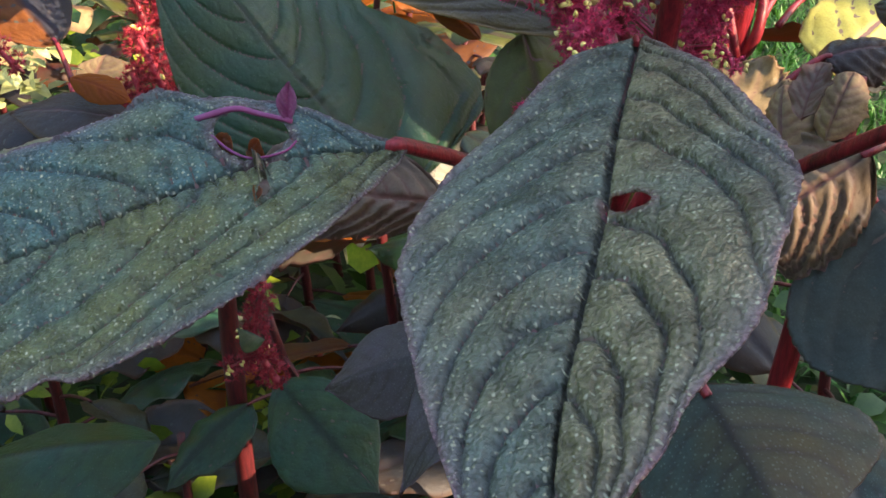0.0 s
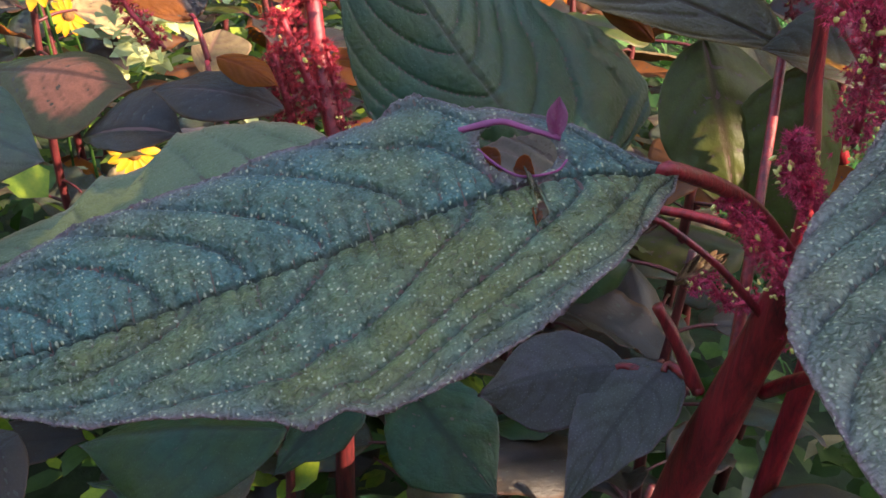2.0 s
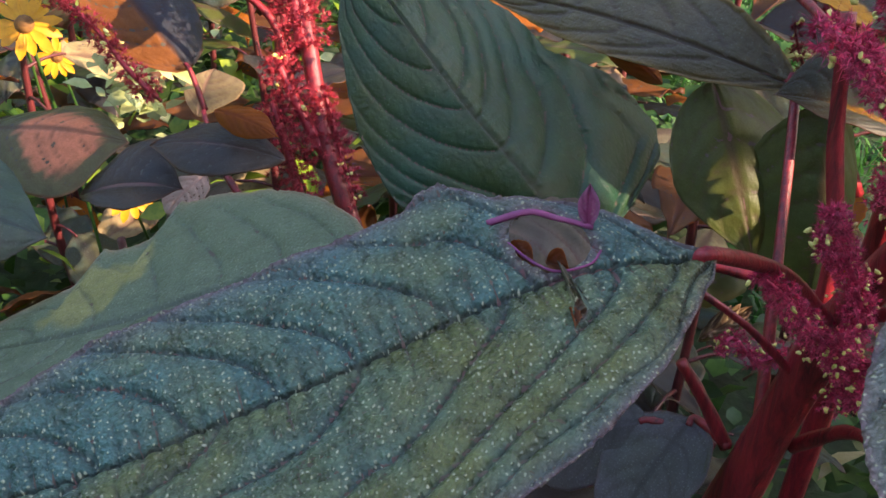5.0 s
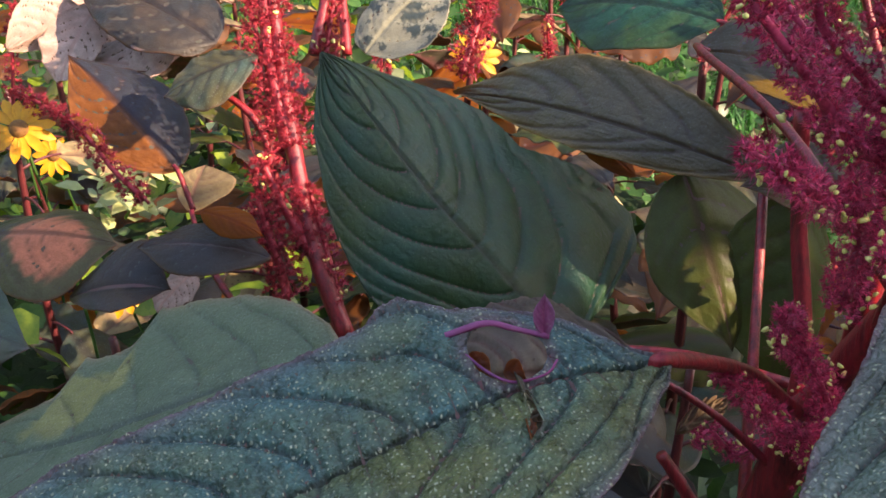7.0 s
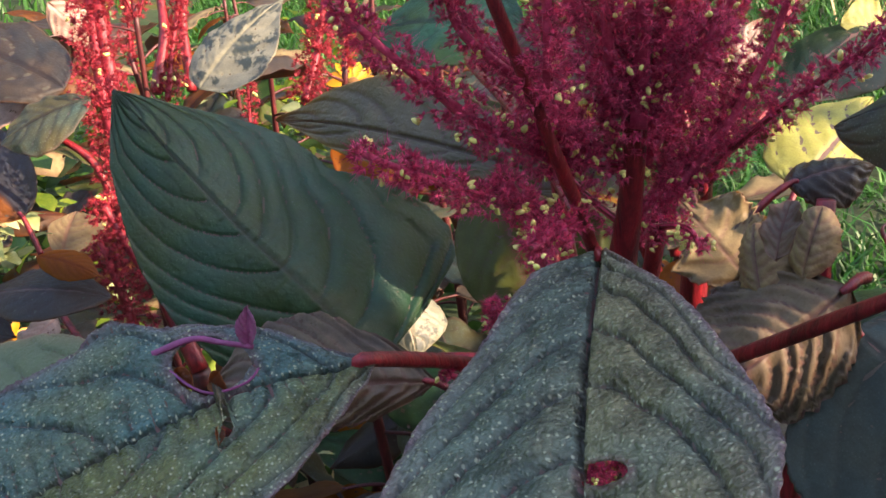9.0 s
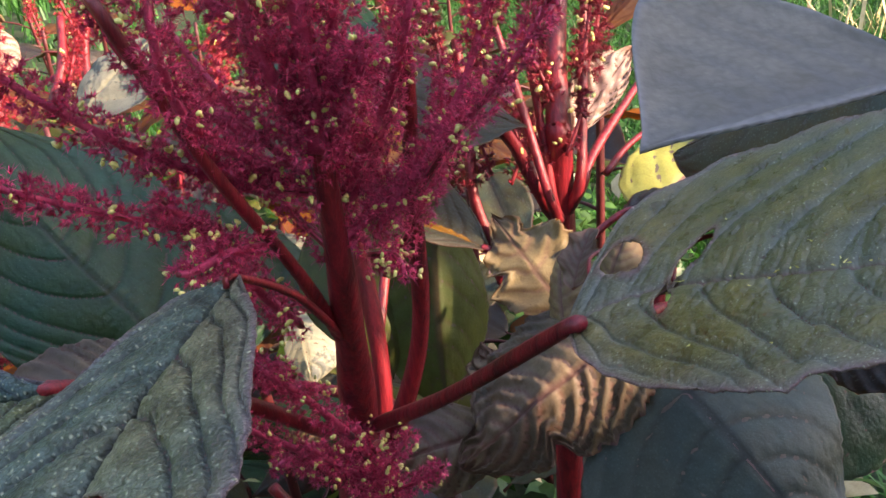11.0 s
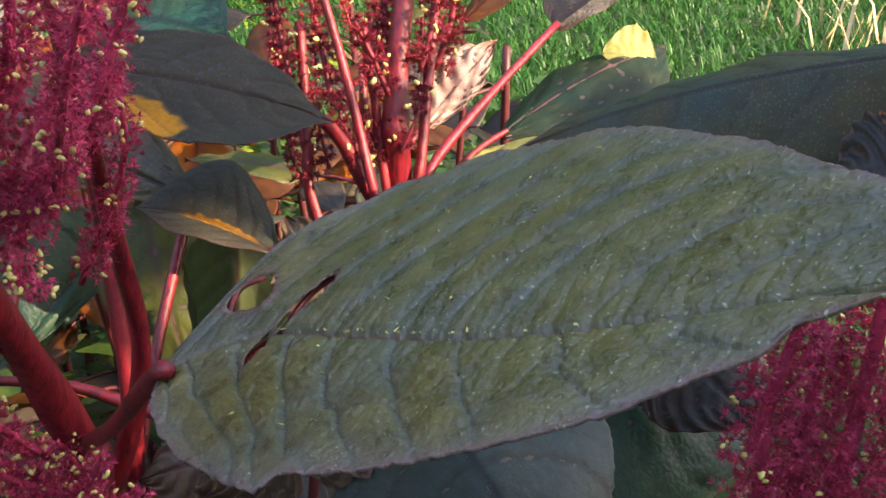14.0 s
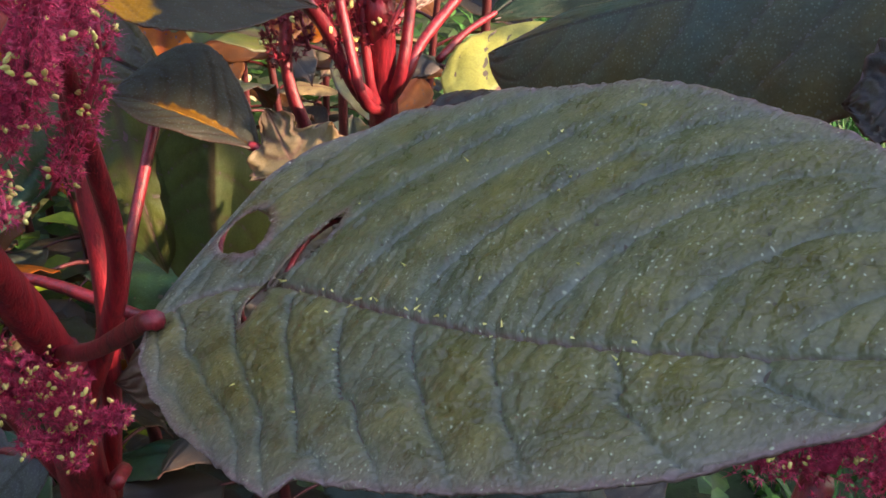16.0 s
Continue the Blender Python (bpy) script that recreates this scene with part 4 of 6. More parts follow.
leaf(near_plant, (-0.0170, 0.4030, 0.5450), (-0.1223, 0.4460, 0.6665), (-0.110, 0.409, 0.597), (-0.066, 0.470, 0.636), LEAF_GREEN,
     "smooth deep green leaf standing upright", (0.0677, 0.3632, 0.5512), 0.002, nu=180, nv=58, seed=6, relief=1.6, serr=0.008, wave=0.02, um=0.5, fine_vein=0.85, ladder=0.4,
     rib_points=[(-0.0365, 0.4090, 0.5670), (-0.056, 0.415, 0.589), (-0.077, 0.423, 0.612)],
     edges=(((0, 0.30), (0.03, 0.80), (0.12, 1.10), (0.30, 1.30), (0.455, 1.28), (0.55, 1.20), (0.618, 1.13), (0.70, 0.99), (0.80, 0.76), (0.86, 0.61), (0.93, 0.32), (1, 0.01)),
            ((0, 0.80), (0.03, 1.60), (0.10, 1.86), (0.20, 1.86), (0.312, 1.74), (0.42, 1.44), (0.48, 1.26), (0.54, 1.27), (0.62, 1.18), (0.70, 0.98), (0.78, 0.74), (0.852, 0.50), (0.93, 0.25), (1, 0.01))),
     starts=((0.02, 0.11, 0.21, 0.36, 0.50, 0.62, 0.75, 0.86), (0.0, 0.12, 0.24, 0.36, 0.46, 0.545, 0.69, 0.80, 0.89)), sweep=((0.50, 0.0), (0.42, 0.0)), arc=(1.6, 1.5))
leaf(near_plant, (0.0670, 0.4359, 0.6105), (-0.0748, 0.5391, 0.6251), (-0.0084, 0.5060, 0.6474), (0.0085, 0.4558, 0.6107), LEAF_TAUPE,
     "drooping grey-brown leaf, its sunlit edge painted orange", (0.046, 0.336, 0.485), 0.0022, nu=90, nv=40, seed=7, bow=0.07, relief=2.2, wave=0.05)
leaf(near_plant, (0.0185, 0.4766, 0.5952), (-0.0115, 0.5108, 0.6113), (0.0085, 0.4985, 0.6071), (-0.0006, 0.4890, 0.5996), LEAF_ORANGE, "narrow brown leaf, its sunlit orange glow put into the colour", nu=30, nv=12, seed=15)
leaf(near_plant, (0.0386, 0.4643, 0.6026), (0.0607, 0.4200, 0.5314), (0.0171, 0.4580, 0.5681), (0.0827, 0.4585, 0.5635), LEAF_OLIVE, "olive leaf folded along its midrib",
     nu=50, nv=24, seed=8, fold=0.3)
leaf(near_plant, (0.0073, 0.3595, 0.4901), (-0.0574, 0.3661, 0.4658), (-0.0268, 0.3892, 0.4832), (-0.0172, 0.3444, 0.4662), LEAF_PURPLE, "dull purple leaf low on the stem", (0.0330, 0.3472, 0.4876), 0.0018, nu=60, nv=26, seed=9, relief=0.7)
leaf(near_plant, (0.0240, 0.3529, 0.4976), (-0.0189, 0.3109, 0.4494), (-0.0090, 0.3569, 0.4770), (0.0307, 0.3318, 0.4911), LEAF_PURPLE, "dull purple drooping leaf low on the stem", (0.0359, 0.3395, 0.4940), 0.0018, nu=60, nv=26, seed=10, relief=0.7)
leaf(near_plant, (0.0176, 0.3388, 0.5476), (0.0391, 0.3538, 0.5520), (0.0217, 0.3432, 0.5549), (0.0344, 0.3416, 0.5512), LEAF_DRY, "small ribbed tan leaf", nu=40, nv=16, seed=12, crumple=1.0, veins=6)
leaf(near_plant, (0.0650, 0.1995, 0.5955), (0.0798, 0.1561, 0.5803), (0.0465, 0.1888, 0.5769), (0.1118, 0.1938, 0.5856), LEAF_GREY, "grey-purple leaf below the others", (0.0633, 0.2298, 0.5880), nu=70, nv=34, seed=13, relief=0.6)
leaf(near_plant, (0.1334, 0.1123, 0.7405), (0.1042, 0.1047, 0.7387), (0.1156, 0.1309, 0.7441), (0.1190, 0.1058, 0.7404), LEAF_SHEEN, "pale grey leaf near the flower head, sky sheen put into its colour", (0.1366, 0.1265, 0.7493), 0.0006, nu=50, nv=24, seed=14, bow=0.0, wave=0.0, relief=0.3, serr=0.0, under=LEAF_SHEEN)

for i, (pts, r) in enumerate((
    ([(0.0367, 0.2468, 0.6765), (0.0185, 0.2313, 0.6890), (0.0050, 0.2153, 0.7012), (-0.0068, 0.2087, 0.7097)], 0.0052),
    ([(0.0433, 0.2556, 0.6843), (0.0227, 0.2371, 0.7021), (0.0084, 0.2232, 0.7185), (-0.0078, 0.2159, 0.7371)], 0.0062),
    ([(0.0494, 0.2569, 0.6877), (0.0366, 0.2334, 0.7071), (0.0343, 0.2196, 0.7249), (0.0346, 0.2179, 0.7452)], 0.0066),
    ([(0.0446, 0.2501, 0.6724), (0.0371, 0.2359, 0.6767), (0.0325, 0.2255, 0.6778), (0.0292, 0.2207, 0.6791)], 0.0055),
    ([(0.0531, 0.2597, 0.6938), (0.0524, 0.2461, 0.7122), (0.0496, 0.2378, 0.7299), (0.0500, 0.2299, 0.7485)], 0.0075),
    ([(0.0587, 0.2592, 0.6933), (0.0631, 0.2507, 0.7112), (0.0672, 0.2470, 0.7274), (0.0703, 0.2449, 0.7471)], 0.0080),
    ([(0.0633, 0.2634, 0.6789), (0.0718, 0.2593, 0.6948), (0.0800, 0.2560, 0.7121), (0.0853, 0.2539, 0.7320)], 0.0070),
    ([(0.0698, 0.2677, 0.6649), (0.0765, 0.2623, 0.6777), (0.0880, 0.2628, 0.6918), (0.0982, 0.2656, 0.7106), (0.1054, 0.2689, 0.7303)], 0.0068),
    ([(0.0811, 0.2638, 0.6766), (0.0925, 0.2438, 0.6987), (0.1034, 0.2244, 0.7172), (0.1118, 0.2149, 0.7333)], 0.0048),
    ([(0.0678, 0.2659, 0.6608), (0.0749, 0.2580, 0.6635), (0.0776, 0.2517, 0.6595)], 0.0045),
    ([(0.0474, 0.2601, 0.6944), (0.0216, 0.2503, 0.7186), (0.0159, 0.2461, 0.7331), (0.0182, 0.2414, 0.7469)], 0.0060),
    ([(0.0585, 0.2732, 0.6997), (0.0562, 0.2708, 0.7183), (0.0629, 0.2695, 0.7399)], 0.0090),
    ([(0.0541, 0.2913, 0.5871), (0.0418, 0.2786, 0.6120), (0.0290, 0.2646, 0.6337), (0.0224, 0.2538, 0.6487)], 0.0055),
    ([(0.0496, 0.2960, 0.5717), (0.0334, 0.2818, 0.5933), (0.0187, 0.2672, 0.6136), (0.0081, 0.2601, 0.6247)], 0.0055),
    ([(0.0453, 0.2769, 0.6357), (0.0379, 0.2578, 0.6573), (0.0316, 0.2436, 0.6775), (0.0251, 0.2329, 0.6929)], 0.0062),
    ([(0.0691, 0.3006, 0.6386), (0.0819, 0.2939, 0.6617), (0.0900, 0.2911, 0.6817), (0.0905, 0.2900, 0.7075)], 0.0048),
    ([(0.0504, 0.3379, 0.5440), (0.0360, 0.3272, 0.5464), (0.0263, 0.3269, 0.5564), (0.0196, 0.3221, 0.5547)], 0.0050),
    ([(0.0632, 0.3042, 0.5647), (0.0650, 0.2906, 0.5613), (0.0681, 0.2793, 0.5616)], 0.0045),
    ([(0.0382, 0.2849, 0.6168), (0.0246, 0.2606, 0.6355), (0.0219, 0.2575, 0.6460)], 0.0042),
    ([(0.0562, 0.3061, 0.5691), (0.0546, 0.2969, 0.5875), (0.0505, 0.2894, 0.5824)], 0.0060),
    ([(0.0560, 0.3050, 0.5600), (0.0463, 0.2850, 0.5838), (0.0400, 0.2780, 0.5960)], 0.0055),
    ([(0.0570, 0.3060, 0.5600), (0.0640, 0.2900, 0.5760), (0.0730, 0.2830, 0.5930)], 0.0050),
    ([(0.0560, 0.3080, 0.5450), (0.0584, 0.2900, 0.5600), (0.0540, 0.2800, 0.5720)], 0.0052),
    ([(0.0560, 0.3080, 0.5500), (0.0700, 0.2950, 0.5640), (0.0822, 0.2850, 0.5780)], 0.0048),
)):
    spike(near_plant, pts, r, 100 + i)
spike(near_plant, [(0.060, 0.250, 0.690), (0.060, 0.240, 0.76), (0.058, 0.232, 0.85)], 0.0110, 139, dots=30)
rng = np.random.default_rng(77)
for i in range(26):
    f = rng.uniform(0, 1)
    b = np.array([0.060, 0.262 - 0.02 * f, 0.655 + 0.13 * f])
    th = rng.uniform(0, 6.283)
    d = np.array([math.cos(th) * 0.9, math.sin(th) * 0.55 + 0.12, rng.uniform(0.35, 1.0)])
    ln = rng.uniform(0.035, 0.062)
    e = b + d * ln
    spike(near_plant, [b, b + d * ln * 0.5 - np.array([0, 0, 0.004]), e], rng.uniform(0.0045, 0.0068), 140 + i, dots=10)

# ---- plants to the right: dry and dark leaves ----
right_plant = plant((0.16, 0.44, 0.0), "amaranth plant with withered tan leaves beside dark ones")
part("stem", tube_data([(0.16, 0.44, 0.0), (0.17, 0.42, 0.30), (0.175, 0.40, 0.52), (0.18, 0.41, 0.60)], 0.008, 0.004, STEM_RED, 30, 12), right_plant)
leaf(right_plant, (0.1575, 0.3332, 0.5993), (0.0868, 0.3154, 0.5547), (0.1625, 0.3213, 0.5741), (0.0998, 0.3553, 0.5828), LEAF_WITHERED, "withered ribbed leaf striped by shadow, red midrib", (0.1680, 0.3428, 0.5973), 0.002, nu=90, nv=40, seed=31, crumple=0.34, veins=11, relief=1.8, sharp=0.7, serr=0.10, wave=0.16, notches=((0.6, -1, 0.35, 0.04), (0.85, 1, 0.4, 0.05)))
leaf(right_plant, (0.1337, 0.3720, 0.5860), (0.1091, 0.4083, 0.6148), (0.1070, 0.3846, 0.5872), (0.1442, 0.3905, 0.6030), LEAF_DRY, "withered tan leaf curled at its edges", (0.1458, 0.3658, 0.5734), 0.0018, nu=60, nv=30, seed=32, crumple=0.2, veins=6, relief=0.8, wave=0.22, serr=0.20, notches=((0.45, -1, 0.4, 0.05), (0.7, 1, 0.5, 0.06)), cup=0.3)
leaf(right_plant, (0.1308, 0.3436, 0.5860), (0.1316, 0.3672, 0.6132), (0.1219, 0.3606, 0.5980), (0.1380, 0.3457, 0.6031), LEAF_DRY, "rolled tan leaf strip", nu=50, nv=22, seed=33, cup=-0.7, wave=0.25, serr=0.18, relief=0.8, sharp=0.5)
leaf(right_plant, (0.1438, 0.3434, 0.5988), (0.1558, 0.3589, 0.6212), (0.1404, 0.3545, 0.6105), (0.1569, 0.3449, 0.6127), LEAF_DRY, "rolled tan leaf strip", nu=50, nv=22, seed=34, cup=-0.8, wave=0.25, serr=0.18, relief=0.8, sharp=0.5)
leaf(right_plant, (0.1329, 0.3425, 0.6077), (0.1435, 0.3578, 0.6250), (0.1326, 0.3534, 0.6144), (0.1426, 0.3434, 0.6175), LEAF_WITHERED, "curled grey-brown leaf strip", nu=40, nv=18, seed=47, cup=0.6, wave=0.25, serr=0.18, relief=0.8, sharp=0.5)
leaf(right_plant, (0.1616, 0.3353, 0.5805), (0.2158, 0.2728, 0.5212), (0.2190, 0.3422, 0.5763), (0.1198, 0.3201, 0.5438), LEAF_DUSK, "broad blackish-green leaf low in the shade", (0.1569, 0.3560, 0.5772), nu=90, nv=44, seed=35, relief=1.1)
leaf(right_plant, (0.1866, 0.4584, 0.5866), (0.2541, 0.5222, 0.6113), (0.1721, 0.4772, 0.6022), (0.2269, 0.4774, 0.5836), LEAF_YELLOW, "yellow-green leaf lit by the sun", (0.1735, 0.4411, 0.5718), nu=50, nv=24, seed=36, serr=0.06, wave=0.08, relief=1.6)
leaf(right_plant, (0.1686, 0.4230, 0.6039), (0.2132, 0.4336, 0.6068), (0.1885, 0.4386, 0.6156), (0.1851, 0.4105, 0.6022), LEAF_DARK, "dark curled ribbed leaf", (0.1492, 0.4177, 0.5908), nu=50, nv=22, seed=37, crumple=0.3, veins=7, cup=-0.5, wave=0.1)
leaf(right_plant, (0.3169, 0.3281, 0.6936), (0.1946, 0.4397, 0.6212), (0.2508, 0.4199, 0.6619), (0.2663, 0.3279, 0.6471), LEAF_GREY, "broad grey-green leaf with pale specks", (0.3511, 0.3330, 0.6824), nu=110, nv=50, seed=38, relief=1.0, sharp=0.62, serr=0.04)
leaf(right_plant, (0.3022, 0.3044, 0.6684), (0.2805, 0.3210, 0.6561), (0.2967, 0.3290, 0.6725), (0.2872, 0.2980, 0.6552), LEAF_DARK, "dark blue ribbed leaf", nu=40, nv=20, seed=39, crumple=0.6)
leaf(right_plant, (0.2485, 0.4198, 0.5604), (0.2913, 0.3685, 0.5400), (0.2989, 0.4012, 0.5666), (0.2460, 0.3889, 0.5380), LEAF_DARK, "dark blue ribbed leaf in the shade", (0.2361, 0.4315, 0.5628), nu=60, nv=28, seed=40, crumple=0.25, veins=9, relief=1.5)
leaf(right_plant, (0.1975, 0.4303, 0.5375), (0.3108, 0.4013, 0.5004), (0.2924, 0.4520, 0.5246), (0.2245, 0.3775, 0.5065), LEAF_GREEN, "green leaf with a sunlit yellow patch", (0.1801, 0.4313, 0.5429), nu=60, nv=28, seed=41)
# separate leaf added as the sunlit patch of the green one
leaf(right_plant, (0.2831, 0.4224, 0.5183), (0.2313, 0.4251, 0.5329), (0.2652, 0.4322, 0.5328), (0.2568, 0.4161, 0.5195), LEAF_YELLOW, "split yellow leaf standing in for the green leaf's sunlit patch", nu=40, nv=18, seed=42, sharp=0.5, serr=0.06)
leaf(right_plant, (0.1077, 0.3446, 0.5501), (0.0603, 0.3390, 0.5421), (0.0809, 0.3566, 0.5577), (0.0849, 0.3274, 0.5359), LEAF_WITHERED, "ribbed brown leaf half in shade", nu=60, nv=28, seed=43, crumple=0.3, veins=8, relief=1.6, wave=0.06)
leaf(right_plant, (0.1108, 0.3468, 0.5557), (0.0993, 0.3650, 0.5774), (0.0916, 0.3595, 0.5639), (0.1111, 0.3512, 0.5673), LEAF_WITHERED, "curled withered leaf", nu=40, nv=18, seed=44, crumple=1.0)

# ---- the lit plant in the middle distance ----
mid_plant = plant((0.16, 0.60, 0.0), "sunlit red amaranth plant with many upright stems")
part("stem", tube_data([(0.16, 0.60, 0.0), (0.156, 0.53, 0.40), (0.151, 0.497, 0.596), (0.1509, 0.4973, 0.6241), (0.1531, 0.5147, 0.6561), (0.1603, 0.5454, 0.7089)], 0.0085, 0.0045, STEM_RED, 40, 14, 0.05), mid_plant, "sunlit ridged red stem")
for pts, r in (
    ([(0.1429, 0.4687, 0.5914), (0.1320, 0.4847, 0.6361), (0.1235, 0.4963, 0.6684), (0.1161, 0.5042, 0.6908)], 0.0026),
    ([(0.1406, 0.4790, 0.5906), (0.1290, 0.4773, 0.6165), (0.1203, 0.4718, 0.6318)], 0.0042),
    ([(0.1463, 0.4886, 0.5870), (0.1415, 0.4988, 0.6295), (0.1367, 0.5068, 0.6661)], 0.0026),
    ([(0.1601, 0.4920, 0.5942), (0.1653, 0.5115, 0.6313), (0.1709, 0.5341, 0.6771), (0.1756, 0.5441, 0.7031)], 0.0030),
    ([(0.1085, 0.5049, 0.5789), (0.1069, 0.5178, 0.6137), (0.1044, 0.5356, 0.6619)], 0.0034),
    ([(0.1621, 0.5006, 0.5883), (0.1716, 0.5165, 0.6007), (0.2020, 0.5581, 0.6219), (0.2389, 0.6107, 0.6431)], 0.0030),
):
    root_at = np.array([0.1513, 0.5000, 0.5700]) if pts[0][0] > 0.12 else np.array(pts[0]) - np.array([-0.02, 0.01, 0.05])
    part("side_stem", tube_data([root_at, *pts], r, r * 0.7, STEM_RED, 24, 10), mid_plant)
leaf(mid_plant, (0.1619, 0.5200, 0.6117), (0.2016, 0.5565, 0.6466), (0.1631, 0.5399, 0.6362), (0.1919, 0.5375, 0.6257), LEAF_BLEACHED, "bleached dead leaf in full sun", (0.1511, 0.5041, 0.5991), nu=50, nv=24, seed=51, crumple=0.4)
leaf(mid_plant, (0.1468, 0.5304, 0.6417), (0.1401, 0.5380, 0.6633), (0.1356, 0.5329, 0.6501), (0.1499, 0.5345, 0.6523), LEAF_BLEACHED, "bleached dead leaf", nu=24, nv=12, seed=52, crumple=0.5)
leaf(mid_plant, (0.2373, 0.6101, 0.6417), (0.3260, 0.6616, 0.6811), (0.2522, 0.6538, 0.6709), (0.2758, 0.6263, 0.6509), LEAF_DARK, "grey leaf with a straw-coloured edge", nu=50, nv=24, seed=53, twist=0.5)
leaf(mid_plant, (0.1834, 0.5589, 0.6555), (0.2304, 0.5835, 0.6861), (0.2030, 0.5781, 0.6757), (0.2073, 0.5630, 0.6630), LEAF_BROWN, "thin red-brown leaf", nu=40, nv=14, seed=54)
leaf(mid_plant, (0.2031, 0.5400, 0.6020), (0.3051, 0.6206, 0.6312), (0.2435, 0.6047, 0.6262), (0.3049, 0.5808, 0.6106), LEAF_SHADED, "dark leaf with its tip in the sun", (0.1771, 0.5127, 0.5898), nu=50, nv=24, seed=55, relief=1.4)
# separate leaf added in place of the dark leaf's sunlit corner
leaf(mid_plant, (0.2954, 0.6028, 0.6193), (0.2638, 0.5965, 0.6300), (0.2865, 0.6138, 0.6386), (0.2796, 0.5937, 0.6201), LEAF_YELLOW, "small yellow leaf standing in for the dark leaf's sunlit corner", nu=30, nv=14, seed=56, sharp=0.7, serr=0.09, wave=0.2)
leaf(mid_plant, (0.0298, 0.4132, 0.6729), (0.1284, 0.4334, 0.6416), (0.0766, 0.4468, 0.6747), (0.0787, 0.3922, 0.6447), LEAF_SUN_PATCH, "dark olive leaf with an orange sun patch painted on", (0.059, 0.275, 0.640), nu=90, nv=40, seed=57, relief=1.3, patch=(0.278, 0.720, 0.139, 0.310))
leaf(mid_plant, (0.1077, 0.3997, 0.6006), (0.0524, 0.4105, 0.6206), (0.0859, 0.4371, 0.6297), (0.0737, 0.3939, 0.6160), LEAF_SUN_PATCH, "dark leaf with orange sunlight painted along its midrib", (0.1121, 0.4007, 0.5853), 0.002, nu=90, nv=40, relief=0.6, patch=(0.36, 0.03, 0.30, 0.10), seed=58)
leaf(mid_plant, (0.0857, 0.4381, 0.6038), (0.0841, 0.4133, 0.5086), (0.0495, 0.4493, 0.5529), (0.1072, 0.4426, 0.5552), LEAF_OLIVE, "olive green leaf hanging down", nu=70, nv=30, seed=59)
leaf(mid_plant, (-0.0303, 0.6859, 0.5026), (0.0123, 0.6552, 0.4536), (-0.0360, 0.6603, 0.4669), (0.0147, 0.6784, 0.4836), LEAF_DAPPLED, "grey leaf with dapples of light and shade painted on", nu=50, nv=24, seed=60)
leaf(mid_plant, (-0.0161, 0.6469, 0.4602), (-0.0061, 0.6091, 0.4210), (-0.0252, 0.6264, 0.4370), (0.0161, 0.6382, 0.4385), LEAF_DAPPLED, "grey leaf with dapples of light and shade painted on", nu=50, nv=24, seed=61)
leaf(mid_plant, (0.0678, 0.5343, 0.6537), (-0.0140, 0.5882, 0.6574), (0.0304, 0.6008, 0.6799), (0.0249, 0.5280, 0.6443), LEAF_GREEN, "deep green leaf behind the flowers", (0.0820, 0.5088, 0.6456), nu=60, nv=28, seed=62)
for i, (pts, r) in enumerate((
    ([(0.1086, 0.5079, 0.5869), (0.1009, 0.5225, 0.6273), (0.0944, 0.5342, 0.6596), (0.0907, 0.5440, 0.6865)], 0.0085),
    ([(0.1211, 0.5029, 0.6290), (0.1162, 0.5132, 0.6574), (0.1087, 0.5253, 0.6910)], 0.0080),
    ([(0.1452, 0.4933, 0.5999), (0.1386, 0.4949, 0.6194), (0.1241, 0.4960, 0.6389)], 0.0065),
    ([(0.1544, 0.5140, 0.6252), (0.1467, 0.5244, 0.6543), (0.1459, 0.5360, 0.6858), (0.1478, 0.5449, 0.7093)], 0.0110),
    ([(0.1695, 0.5303, 0.6382), (0.1786, 0.5406, 0.6646), (0.1822, 0.5547, 0.7019)], 0.0100),
    ([(0.1019, 0.5265, 0.5806), (0.0962, 0.5315, 0.5947), (0.0935, 0.5355, 0.6059)], 0.0055),
    ([(0.1286, 0.5287, 0.5824), (0.1348, 0.5341, 0.5961), (0.1380, 0.5384, 0.6071)], 0.0060),
    ([(0.1366, 0.4759, 0.5974), (0.1316, 0.4793, 0.6158), (0.1241, 0.4844, 0.6364)], 0.0055),
    ([(0.1529, 0.4850, 0.6108), (0.1599, 0.4909, 0.6256), (0.1643, 0.4986, 0.6400)], 0.0050),
    ([(0.1481, 0.4941, 0.6360), (0.1417, 0.4975, 0.6517), (0.1327, 0.5026, 0.6696)], 0.0075),
    ([(0.1621, 0.5053, 0.6440), (0.1679, 0.5122, 0.6616), (0.1724, 0.5209, 0.6843)], 0.0085),
    ([(0.1173, 0.5112, 0.5946), (0.1126, 0.5180, 0.6135), (0.1095, 0.5248, 0.6323)], 0.0050),
)):
    spike(mid_plant, pts, r * 0.85, 200 + i, BRISTLE_MID, 0.0036, 1.1, 4)

# ---- small plant in front of the right bed ----
low_plant = plant((0.25, 0.25, 0.0), "low amaranth plant with a thick crimson spike")
part("stem", tube_data([(0.25, 0.25, 0.0), (0.252, 0.245, 0.35), (0.2588, 0.2399, 0.5951)], 0.007, 0.004, STEM_RED, 24, 12), low_plant)
